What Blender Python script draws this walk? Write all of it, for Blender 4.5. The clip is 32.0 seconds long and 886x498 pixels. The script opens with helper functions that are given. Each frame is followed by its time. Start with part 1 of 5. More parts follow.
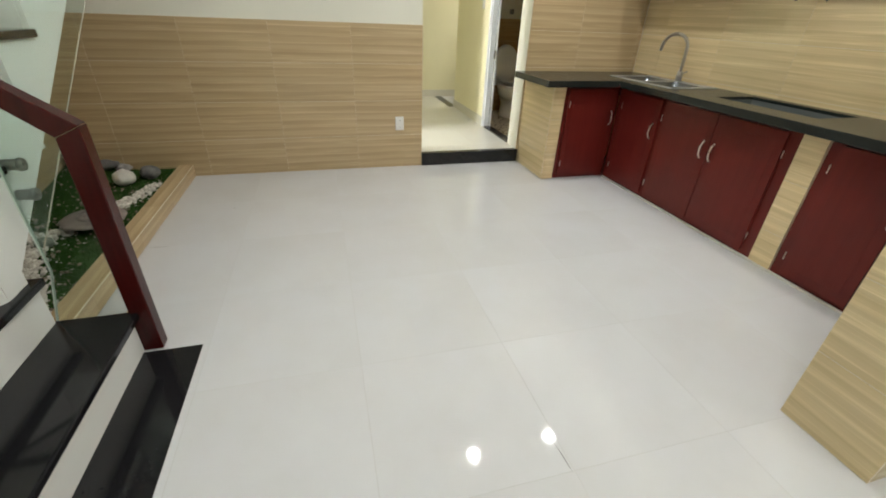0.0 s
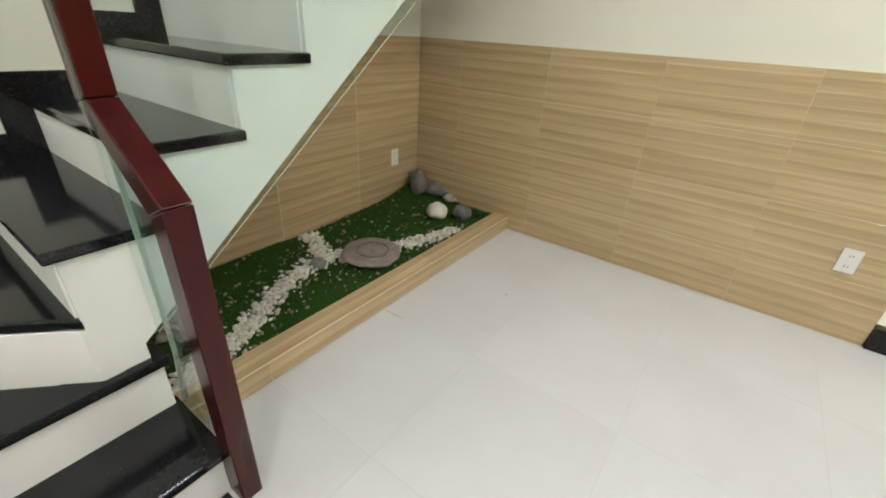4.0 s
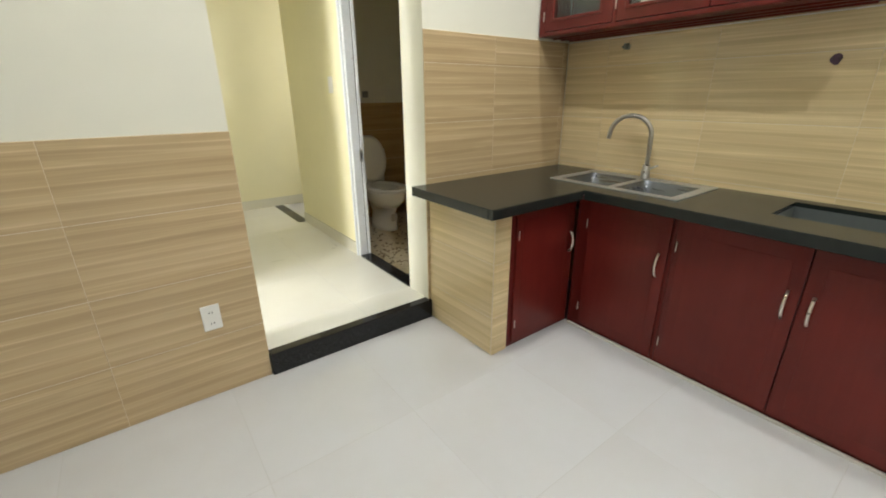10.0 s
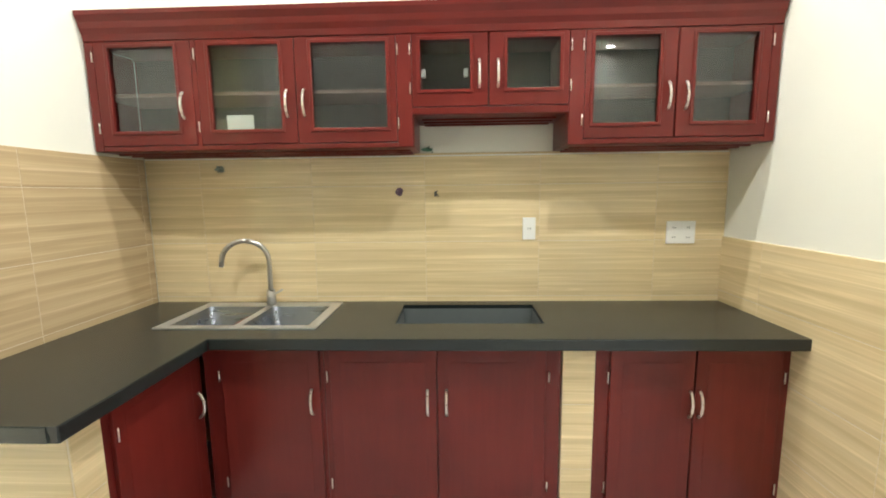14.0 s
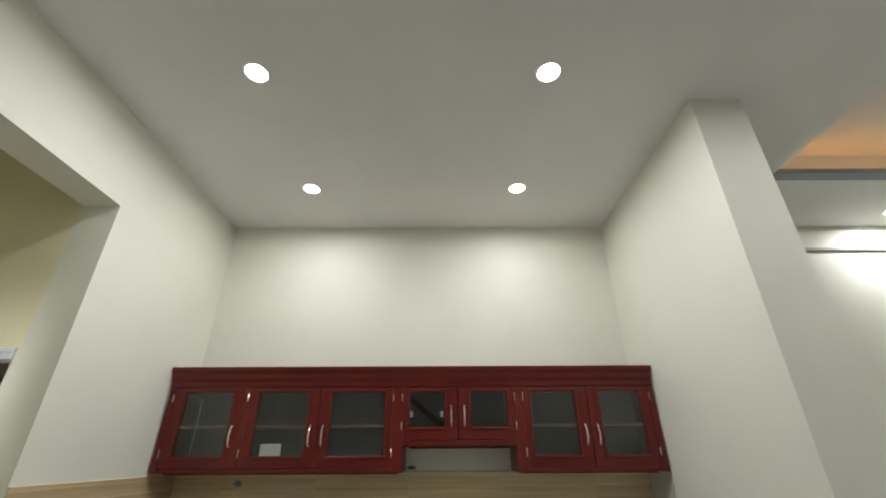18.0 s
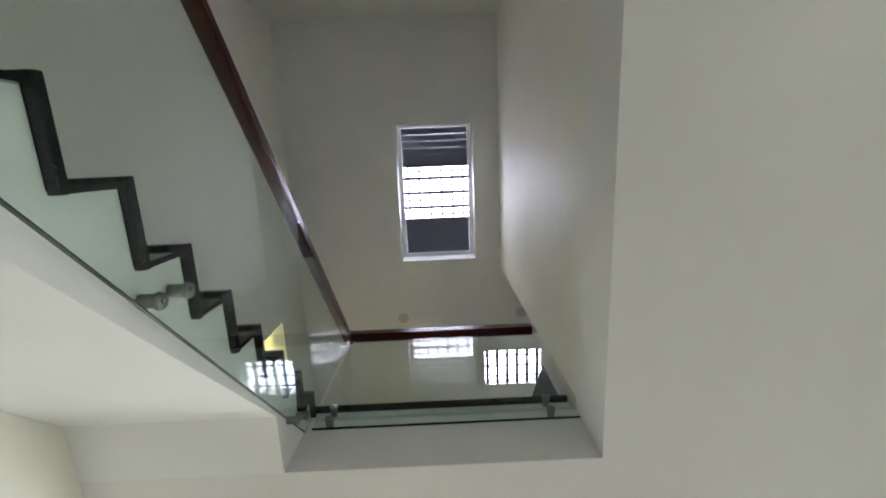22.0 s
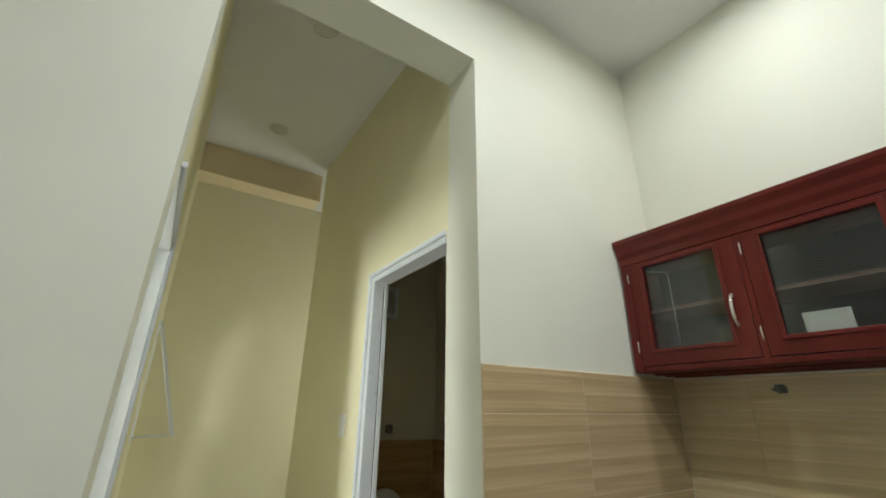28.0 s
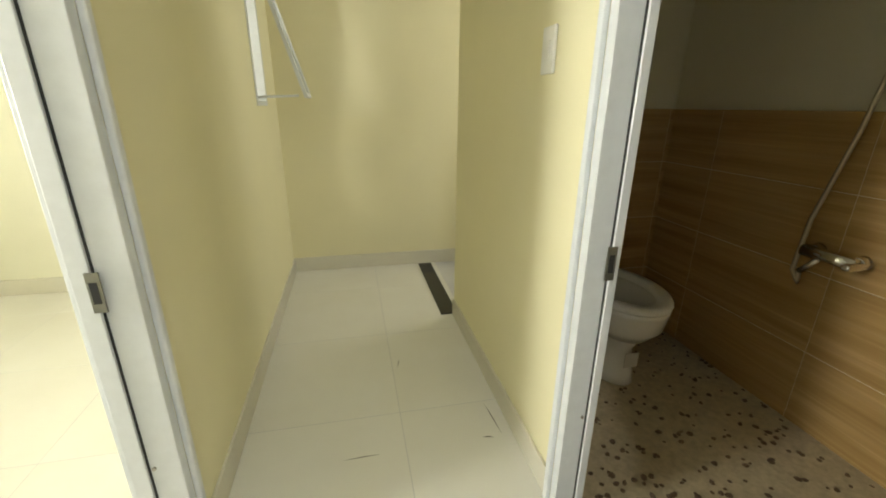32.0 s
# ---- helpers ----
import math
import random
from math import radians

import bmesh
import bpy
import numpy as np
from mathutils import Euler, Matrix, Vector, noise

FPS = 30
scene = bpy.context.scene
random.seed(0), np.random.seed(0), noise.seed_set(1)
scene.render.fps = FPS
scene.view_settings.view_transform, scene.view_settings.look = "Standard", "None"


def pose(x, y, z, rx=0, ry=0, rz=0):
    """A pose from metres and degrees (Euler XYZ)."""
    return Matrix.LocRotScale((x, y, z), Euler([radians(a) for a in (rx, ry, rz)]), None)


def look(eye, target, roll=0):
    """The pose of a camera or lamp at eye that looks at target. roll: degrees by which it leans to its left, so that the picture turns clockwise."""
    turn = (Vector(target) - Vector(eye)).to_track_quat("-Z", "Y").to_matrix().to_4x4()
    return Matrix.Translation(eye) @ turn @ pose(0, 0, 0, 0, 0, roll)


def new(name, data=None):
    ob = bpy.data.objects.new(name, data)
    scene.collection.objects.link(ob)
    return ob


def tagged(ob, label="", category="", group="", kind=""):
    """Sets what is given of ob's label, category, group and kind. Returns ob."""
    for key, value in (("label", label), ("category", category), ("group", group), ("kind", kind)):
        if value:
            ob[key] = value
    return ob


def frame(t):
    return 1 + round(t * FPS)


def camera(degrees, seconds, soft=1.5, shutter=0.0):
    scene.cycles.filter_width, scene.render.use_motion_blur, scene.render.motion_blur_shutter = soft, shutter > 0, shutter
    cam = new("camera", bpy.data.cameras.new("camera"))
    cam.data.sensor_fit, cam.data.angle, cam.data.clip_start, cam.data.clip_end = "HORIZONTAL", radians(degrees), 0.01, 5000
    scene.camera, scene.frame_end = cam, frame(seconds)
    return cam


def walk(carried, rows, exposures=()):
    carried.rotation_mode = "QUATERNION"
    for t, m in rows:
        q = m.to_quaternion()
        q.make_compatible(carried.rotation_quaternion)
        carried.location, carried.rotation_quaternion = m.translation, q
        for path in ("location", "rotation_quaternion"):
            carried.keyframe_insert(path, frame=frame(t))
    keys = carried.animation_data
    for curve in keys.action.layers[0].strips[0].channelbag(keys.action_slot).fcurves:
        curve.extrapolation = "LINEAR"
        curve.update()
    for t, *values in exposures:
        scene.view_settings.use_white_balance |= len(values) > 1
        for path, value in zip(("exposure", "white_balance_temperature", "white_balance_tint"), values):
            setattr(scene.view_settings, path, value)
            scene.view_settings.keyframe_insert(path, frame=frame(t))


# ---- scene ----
cam = camera(93.8, 32.0, 1.9)
PATH = [
    (0, (-2.975, -3.767, 1.251), (-2.485, -2.093, 0.271), 2.4),
    (0.5, (-2.981, -3.643, 1.225), (-2.618, -1.931, 0.255), 2.5),
    (1, (-2.888, -3.451, 1.241), (-2.668, -1.711, 0.28), 2.8),
    (1.5, (-2.868, -3.281, 1.231), (-2.795, -1.516, 0.293), 2.8),
    (2, (-2.912, -3.062, 1.259), (-3.01, -1.29, 0.337), 3.1),
    (2.5, (-2.908, -2.905, 1.25), (-3.21, -1.149, 0.341), 3.3),
    (3, (-2.858, -2.739, 1.248), (-3.403, -1.037, 0.348), 3.5),
    (3.5, (-2.851, -2.61, 1.234), (-3.633, -1.011, 0.322), 3.7),
    (4, (-2.891, -2.487, 1.237), (-3.896, -1.034, 0.3), 3.6),
    (4.5, (-2.908, -2.422, 1.239), (-4.109, -1.14, 0.282), 3.0),
    (6.5, (-2.838, -2.199, 1.264), (-4.283, -1.078, 0.454), 0.3),
    (7, (-2.826, -2.178, 1.277), (-4.184, -0.909, 0.537), 0.1),
    (7.5, (-2.823, -2.174, 1.292), (-4.022, -0.726, 0.613), 0.1),
    (8, (-2.812, -2.187, 1.313), (-3.748, -0.535, 0.684), 0.1),
    (8.5, (-2.784, -2.241, 1.316), (-3.269, -0.406, 0.686), -0.3),
    (9, (-2.694, -2.233, 1.271), (-2.628, -0.339, 0.631), -0.4),
    (9.5, (-2.549, -2.081, 1.312), (-1.919, -0.31, 0.628), -0.3),
    (10, (-2.472, -1.923, 1.305), (-1.353, -0.416, 0.614), -0.5),
    (10.5, (-2.437, -1.851, 1.335), (-1.027, -0.616, 0.638), -1.9),
    (11, (-2.411, -1.742, 1.307), (-0.78, -0.818, 0.611), -2.3),
    (11.5, (-2.267, -1.673, 1.292), (-0.51, -1.025, 0.588), -2.2),
    (12, (-2.183, -1.685, 1.279), (-0.357, -1.262, 0.583), -1.6),
    (12.5, (-2.11, -1.645, 1.298), (-0.232, -1.394, 0.657), -0.9),
    (13, (-2.068, -1.614, 1.338), (-0.148, -1.47, 0.8), -0.4),
    (13.5, (-2.128, -1.648, 1.394), (-0.173, -1.562, 0.982), -0.4),
    (14, (-2.226, -1.696, 1.424), (-0.244, -1.622, 1.161), -0.7),
    (14.5, (-2.343, -1.688, 1.487), (-0.35, -1.627, 1.331), -1.0),
    (16.5, (-2.775, -1.768, 1.598), (-0.801, -1.719, 1.914), 0.4),
    (17, (-2.877, -1.798, 1.642), (-0.935, -1.752, 2.12), 0.4),
    (17.5, (-2.964, -1.773, 1.691), (-1.081, -1.75, 2.363), 0.2),
    (18, (-3.074, -1.736, 1.736), (-1.281, -1.744, 2.622), -0.3),
    (18.5, (-3.163, -1.707, 1.771), (-1.49, -1.738, 2.866), -0.9),
    (19, (-3.236, -1.701, 1.8), (-1.7, -1.741, 3.08), -1.2),
    (19.5, (-3.289, -1.695, 1.814), (-1.907, -1.729, 3.259), -1.1),
    (20, (-3.325, -1.705, 1.823), (-2.113, -1.714, 3.414), -0.6),
    (20.5, (-3.351, -1.684, 1.833), (-2.326, -1.688, 3.55), -0.7),
    (21, (-3.374, -1.68, 1.842), (-2.551, -1.677, 3.665), -0.8),
    (21.5, (-3.417, -1.677, 1.842), (-2.82, -1.674, 3.751), -1.8),
    (22, (-3.445, -1.677, 1.833), (-3.017, -1.689, 3.786), -4.1),
    (22.5, (-3.456, -1.67, 1.826), (-3.126, -1.693, 3.799), -6.0),
    (23, (-3.428, -1.662, 1.823), (-3.089, -1.682, 3.794), -5.1),
    (23.5, (-3.378, -1.644, 1.822), (-2.917, -1.641, 3.769), -2.1),
    (24, (-3.282, -1.631, 1.806), (-2.662, -1.572, 3.707), 0.2),
    (24.5, (-3.079, -1.654, 1.758), (-2.303, -1.495, 3.595), 2.3),
    (26.5, (-2.476, -1.498, 1.622), (-1.254, -0.612, 2.934), 1.0),
    (27, (-2.297, -1.434, 1.59), (-1.108, -0.306, 2.737), 0.5),
    (27.5, (-2.158, -1.319, 1.528), (-1.049, 0.048, 2.477), 0.5),
    (28, (-2.05, -1.126, 1.481), (-1.032, 0.438, 2.201), 0.7),
    (28.5, (-1.979, -0.97, 1.422), (-1.049, 0.737, 1.894), 0.9),
    (29, (-1.859, -0.829, 1.378), (-1.031, 0.975, 1.617), 1.4),
    (29.5, (-1.785, -0.721, 1.344), (-1.062, 1.144, 1.362), 1.9),
    (30, (-1.763, -0.544, 1.308), (-1.162, 1.357, 1.145), 2.2),
    (30.5, (-1.75, -0.41, 1.286), (-1.29, 1.509, 0.962), 2.3),
    (31, (-1.726, -0.234, 1.278), (-1.402, 1.687, 0.826), 1.8),
    (31.5, (-1.719, -0.079, 1.268), (-1.493, 1.826, 0.702), 1.5),
    (32, (-1.692, 0.105, 1.251), (-1.281, 1.951, 0.6), 0.6),
]
walk(cam, [(t, look(eye, target, roll)) for t, eye, target, roll in PATH], [(0, 1.35, 6550, 11), (4, 1.75, 6600, 11), (7, 2.0, 6650, 11), (8, 1.8, 6650, 11), (10, 1.4, 6600, 11), (12, 1.8, 6550, 11), (14, 2.1, 6550, 11), (17, 0.65, 6400, 12), (18, 0.5, 6350, 12), (21, 0.95, 6150, 13), (22, 1.3, 6150, 13), (23, 1.4, 6150, 13), (24, 1.2, 6000, 13), (27, 0.6, 6100, 6), (29, 0.8, 6450, 8), (30, 0.85, 6500, 8), (31, 0.85, 7100, 8), (32, 1.05, 7000, 7)])

# ---- light ----
world = bpy.data.worlds.new("world")
scene.world = world
world.use_nodes = True
wn, wl = world.node_tree.nodes, world.node_tree.links
sky = wn.new("ShaderNodeTexSky")
sky.sky_type, sky.sun_disc = "NISHITA", False
sky.sun_elevation, sky.sun_rotation = radians(48), radians(140)
wl.new(sky.outputs["Color"], wn["Background"].inputs["Color"])
wn["Background"].inputs["Strength"].default_value = 0.15


def lamp(name, x, y, z, watts, size, colour=(1.0, 0.95, 0.86), spread=150.0, down=True):
    """A round area lamp just under a fitting."""
    data = bpy.data.lights.new(name, "AREA")
    data.shape, data.size, data.energy, data.color, data.spread = "DISK", size, watts, colour, radians(spread)
    ob = new(name, data)
    ob.matrix_world = pose(x, y, z)
    return ob


sun = new("sun", bpy.data.lights.new("sun", "SUN"))
sun.data.energy, sun.data.angle, sun.data.color = 0.5, radians(30), (1.0, 0.98, 0.95)
sun.matrix_world = look((0, 0, 12), (Vector((0, 0, 12)) - Vector((math.sin(radians(140)) * math.cos(radians(48)), -math.cos(radians(140)) * math.cos(radians(48)), math.sin(radians(48))))))

CEIL, CORRIDOR_CEIL, TOP = 3.46, 3.475, 6.6
KITCHEN_LAMPS = [(-1.595, -0.81), (-1.595, -2.28), (-0.577, -0.80), (-0.577, -2.285)]
LIVING_LAMPS = [(-2.33, -3.71), (-4.6, -3.85), (-0.25, -5.34), (-4.65, -5.5), (-2.6, -7.15)]
for x, y in KITCHEN_LAMPS + LIVING_LAMPS:
    watts = 3.2 if x < -4 else 7.5 if y < -3 else 7.4 if x < -1 else 4.6
    lamp("downlight_lamp", x, y, CEIL - 0.014, watts, 0.10, (0.985, 1.0, 0.965), 175)
lamp("bedroom_lamp", -3.5, 1.30, CEIL - 0.03, 10, 0.3, (1.0, 1.0, 0.98), 175)
# Unseen source added to throw light through the doorway; no window is built.
side_room_fill = new("side_room_fill", bpy.data.lights.new("side_room_fill", "AREA"))
side_room_fill.data.shape, side_room_fill.data.size, side_room_fill.data.size_y, side_room_fill.data.energy, side_room_fill.data.color = "RECTANGLE", 0.9, 1.3, 34.0, (1.0, 1.0, 0.97)
side_room_fill.matrix_world = look((-4.88, 0.52, 1.60), (-1.16, 1.15, 1.75))
side_room_fill.data.spread = radians(120)
lamp("upper_room_lamp", -1.4, 0.9, TOP - 0.05, 14, 0.2, (1.0, 0.98, 0.85), 170)

# Added fill beyond the end opening; the back room has no window.
back_room_fill = new("back_room_fill", bpy.data.lights.new("back_room_fill", "AREA"))
back_room_fill.data.shape, back_room_fill.data.size, back_room_fill.data.size_y, back_room_fill.data.energy, back_room_fill.data.color = "RECTANGLE", 0.6, 1.6, 5.5, (0.97, 0.98, 1.0)
back_room_fill.matrix_world = look((-0.02, 2.62, 1.75), (-1.0, 2.62, 1.75))


# ---- building helpers ----
def link(name, bm, material, smooth=False):
    me = bpy.data.meshes.new(name)
    bmesh.ops.recalc_face_normals(bm, faces=bm.faces[:])
    bm.to_mesh(me)
    bm.free()
    if smooth:
        for p in me.polygons:
            p.use_smooth = True
    me.materials.append(material)
    return me


def part(name, bm, material, parent=None, label="", smooth=False):
    """One mesh object out of a bmesh, under a thing or a part."""
    ob = new(name, link(name, bm, material, smooth))
    if parent is not None:
        ob.parent = parent
    if label:
        tagged(ob, label)
    return ob


def thing(name, x, y, z, label, category, rz=0, group=""):
    ob = new(name)
    ob.matrix_world = pose(x, y, z, 0, 0, rz)
    ob.empty_display_size = 0.1
    return tagged(ob, label, category, group)


def structure(ob, label="", category=""):
    return tagged(ob, label, category, kind="structure")


def box(x0, x1, y0, y1, z0, z1, bevel=0.0, bm=None, segments=2):
    """A box between two corners, with rounded edges if wished, alone or added to a bmesh."""
    own = bmesh.new()
    bmesh.ops.create_cube(own, size=1)
    bmesh.ops.scale(own, vec=(abs(x1 - x0), abs(y1 - y0), abs(z1 - z0)), verts=own.verts)
    bmesh.ops.translate(own, vec=((x0 + x1) / 2, (y0 + y1) / 2, (z0 + z1) / 2), verts=own.verts)
    if bevel:
        bmesh.ops.bevel(own, geom=own.edges[:], offset=bevel, segments=segments, affect="EDGES", profile=0.5)
    if bm is None:
        return own
    me = bpy.data.meshes.new("tmp")
    own.to_mesh(me)
    own.free()
    bm.from_mesh(me)
    bpy.data.meshes.remove(me)
    return bm


def merge(bm, other, m=Matrix()):
    me = bpy.data.meshes.new("tmp")
    bmesh.ops.transform(other, matrix=m, verts=other.verts)
    other.to_mesh(me)
    other.free()
    bm.from_mesh(me)
    bpy.data.meshes.remove(me)
    return bm


def cyl(a, b, r, r2=None, n=16, bm=None):
    """A round bar from a to b."""
    a, b = Vector(a), Vector(b)
    own = bmesh.new()
    bmesh.ops.create_cone(own, cap_ends=True, segments=n, radius1=r, radius2=r if r2 is None else r2, depth=(b - a).length)
    turn = (b - a).to_track_quat("Z", "Y").to_matrix().to_4x4()
    m = Matrix.Translation((a + b) / 2) @ turn
    if bm is None:
        bmesh.ops.transform(own, matrix=m, verts=own.verts)
        return own
    return merge(bm, own, m)


def prism(points, axis, a, b, bevel=0.0):
    """A polygon in the plane across an axis ('x', 'y' or 'z'), pushed from a to b along it."""
    bm = bmesh.new()

    def place(p, q):
        return {"x": (q, p[0], p[1]), "y": (p[0], q, p[1]), "z": (p[0], p[1], q)}[axis]
    lower = [bm.verts.new(place(p, a)) for p in points]
    upper = [bm.verts.new(place(p, b)) for p in points]
    n = len(points)
    bm.faces.new(lower[::-1])
    bm.faces.new(upper)
    for i in range(n):
        bm.faces.new((lower[i], lower[(i + 1) % n], upper[(i + 1) % n], upper[i]))
    bmesh.ops.recalc_face_normals(bm, faces=bm.faces[:])
    if bevel:
        bmesh.ops.bevel(bm, geom=bm.edges[:], offset=bevel, segments=2, affect="EDGES", profile=0.5)
    return bm


def sweep(path, r, n=10, flat=None):
    """A tube along a list of points; flat=(w, h) sweeps a rectangle instead."""
    bm = bmesh.new()
    pts = [Vector(p) for p in path]
    rings = []
    side = None
    for i, p in enumerate(pts):
        d = (pts[min(i + 1, len(pts) - 1)] - pts[max(i - 1, 0)]).normalized()
        if side is None:
            side = d.cross(Vector((0, 0, 1)))
            if side.length < 0.01:
                side = Vector((1, 0, 0))
        side = (side - d * side.dot(d)).normalized()
        up = side.cross(d)
        if flat:
            ring = [p + side * sx * flat[0] / 2 + up * sy * flat[1] / 2 for sx, sy in ((-1, -1), (1, -1), (1, 1), (-1, 1))]
        else:
            ring = [p + (side * math.cos(k * 2 * math.pi / n) + up * math.sin(k * 2 * math.pi / n)) * r for k in range(n)]
        rings.append([bm.verts.new(v) for v in ring])
    m = len(rings[0])
    for a, b in zip(rings, rings[1:]):
        for k in range(m):
            bm.faces.new((a[k], a[(k + 1) % m], b[(k + 1) % m], b[k]))
    bm.faces.new(rings[0][::-1])
    bm.faces.new(rings[-1])
    return bm


def lathe(profile, n=24, cx=0.0, cy=0.0, sx=1.0, sy=1.0):
    """A body turned round a vertical axis from (radius, z) pairs."""
    bm = bmesh.new()
    rings = []
    for r, z in profile:
        rings.append([bm.verts.new((cx + r * sx * math.cos(k * 2 * math.pi / n), cy + r * sy * math.sin(k * 2 * math.pi / n), z)) for k in range(n)])
    for a, b in zip(rings, rings[1:]):
        for k in range(n):
            bm.faces.new((a[k], a[(k + 1) % n], b[(k + 1) % n], b[k]))
    bm.faces.new(rings[0][::-1])
    bm.faces.new(rings[-1])
    return bm


# ---- materials ----
def material(name):
    m = bpy.data.materials.new(name)
    m.use_nodes = True
    nodes, links = m.node_tree.nodes, m.node_tree.links
    return m, nodes, links, nodes["Principled BSDF"]


def holed(axis, us, vs, keep, d0, d1):
    """One solid sheet over the kept cells of a grid in the plane across an axis, from d0 to d1 along it."""
    bm = bmesh.new()
    grid = {}

    def corner(i, j):
        if (i, j) not in grid:
            u, v = us[i], vs[j]
            grid[i, j] = bm.verts.new({"x": (d0, u, v), "y": (u, d0, v), "z": (u, v, d0)}[axis])
        return grid[i, j]
    for i in range(len(us) - 1):
        for j in range(len(vs) - 1):
            if keep((us[i] + us[i + 1]) / 2, (vs[j] + vs[j + 1]) / 2):
                bm.faces.new((corner(i, j), corner(i + 1, j), corner(i + 1, j + 1), corner(i, j + 1)))
    made = bmesh.ops.extrude_face_region(bm, geom=bm.faces[:])
    step = {"x": (d1 - d0, 0, 0), "y": (0, d1 - d0, 0), "z": (0, 0, d1 - d0)}[axis]
    bmesh.ops.translate(bm, vec=step, verts=[v for v in made["geom"] if isinstance(v, bmesh.types.BMVert)])
    return bm


def frame_ring(axis, outer, inner, d0, d1, bevel=0.0):
    """A flat rectangular frame between two rectangles (u low, u high, v low, v high)."""
    a, b, c, d = outer
    e, f, g, h = inner
    bm = holed(axis, [a, e, f, b], [c, g, h, d], lambda u, v: not (e < u < f and g < v < h), d0, d1)
    bmesh.ops.recalc_face_normals(bm, faces=bm.faces[:])
    if bevel:
        sharp = [q for q in bm.edges if len(q.link_faces) == 2 and q.calc_face_angle(0.0) > 0.5]
        bmesh.ops.bevel(bm, geom=sharp, offset=bevel, segments=1, affect="EDGES", profile=0.5)
    return bm


def mapped(nodes, links, scale=(1, 1, 1), random_shift=0.0, only_x=False):
    co = nodes.new("ShaderNodeTexCoord")
    mp = nodes.new("ShaderNodeMapping")
    mp.inputs["Scale"].default_value = scale
    links.new(co.outputs["Object"], mp.inputs["Vector"])
    if random_shift:
        info = nodes.new("ShaderNodeObjectInfo")
        mul = nodes.new("ShaderNodeMath")
        mul.operation = "MULTIPLY"
        mul.inputs[1].default_value = random_shift
        com = nodes.new("ShaderNodeCombineXYZ")
        links.new(info.outputs["Random"], mul.inputs[0])
        for k in range(1 if only_x else 3):
            links.new(mul.outputs[0], com.inputs[k])
        links.new(com.outputs[0], mp.inputs["Location"])
    return mp.outputs["Vector"]


def noise_tex(nodes, links, vec, scale, detail=4.0, rough=0.55, distortion=0.0):
    n = nodes.new("ShaderNodeTexNoise")
    n.inputs["Scale"].default_value, n.inputs["Detail"].default_value = scale, detail
    n.inputs["Roughness"].default_value, n.inputs["Distortion"].default_value = rough, distortion
    links.new(vec, n.inputs["Vector"])
    return n.outputs["Fac"]


def ramp(nodes, links, fac, stops):
    r = nodes.new("ShaderNodeValToRGB")
    el = r.color_ramp.elements
    while len(el) < len(stops):
        el.new(0.5)
    for e, (p, c) in zip(el, stops):
        e.position, e.color = p, (*c, 1)
    links.new(fac, r.inputs["Fac"])
    return r.outputs["Color"]


def mix(nodes, links, fac, a, b, mode="MIX"):
    n = nodes.new("ShaderNodeMix")
    n.data_type, n.blend_type = "RGBA", mode
    for socket, value in ((n.inputs[0], fac), (n.inputs[6], a), (n.inputs[7], b)):
        if isinstance(value, bpy.types.NodeSocket):
            links.new(value, socket)
        else:
            socket.default_value = value if isinstance(value, float) else (*value, 1)
    return n.outputs[2]


def bump(nodes, links, height, shader, strength, distance):
    b = nodes.new("ShaderNodeBump")
    b.inputs["Strength"].default_value, b.inputs["Distance"].default_value = strength, distance
    links.new(height, b.inputs["Height"])
    links.new(b.outputs["Normal"], shader.inputs["Normal"])


def paint(name, colour, rough=0.6, grain=260.0, depth=0.0006, uneven=0.04, spec=0.35):
    """Rolled wall paint: fine stipple, broad unevenness."""
    m, nodes, links, sh = material(name)
    vec = mapped(nodes, links)
    broad = noise_tex(nodes, links, vec, 1.6, 3.0)
    dark = tuple(c * (1 - uneven) for c in colour)
    light = tuple(min(1, c * (1 + uneven * 0.5)) for c in colour)
    links.new(ramp(nodes, links, broad, ((0.3, dark), (0.7, light))), sh.inputs["Base Color"])
    fine = noise_tex(nodes, links, vec, grain, 2.0)
    bump(nodes, links, fine, sh, 0.25, depth)
    sh.inputs["Roughness"].default_value = rough
    sh.inputs["Specular IOR Level"].default_value = spec
    return m


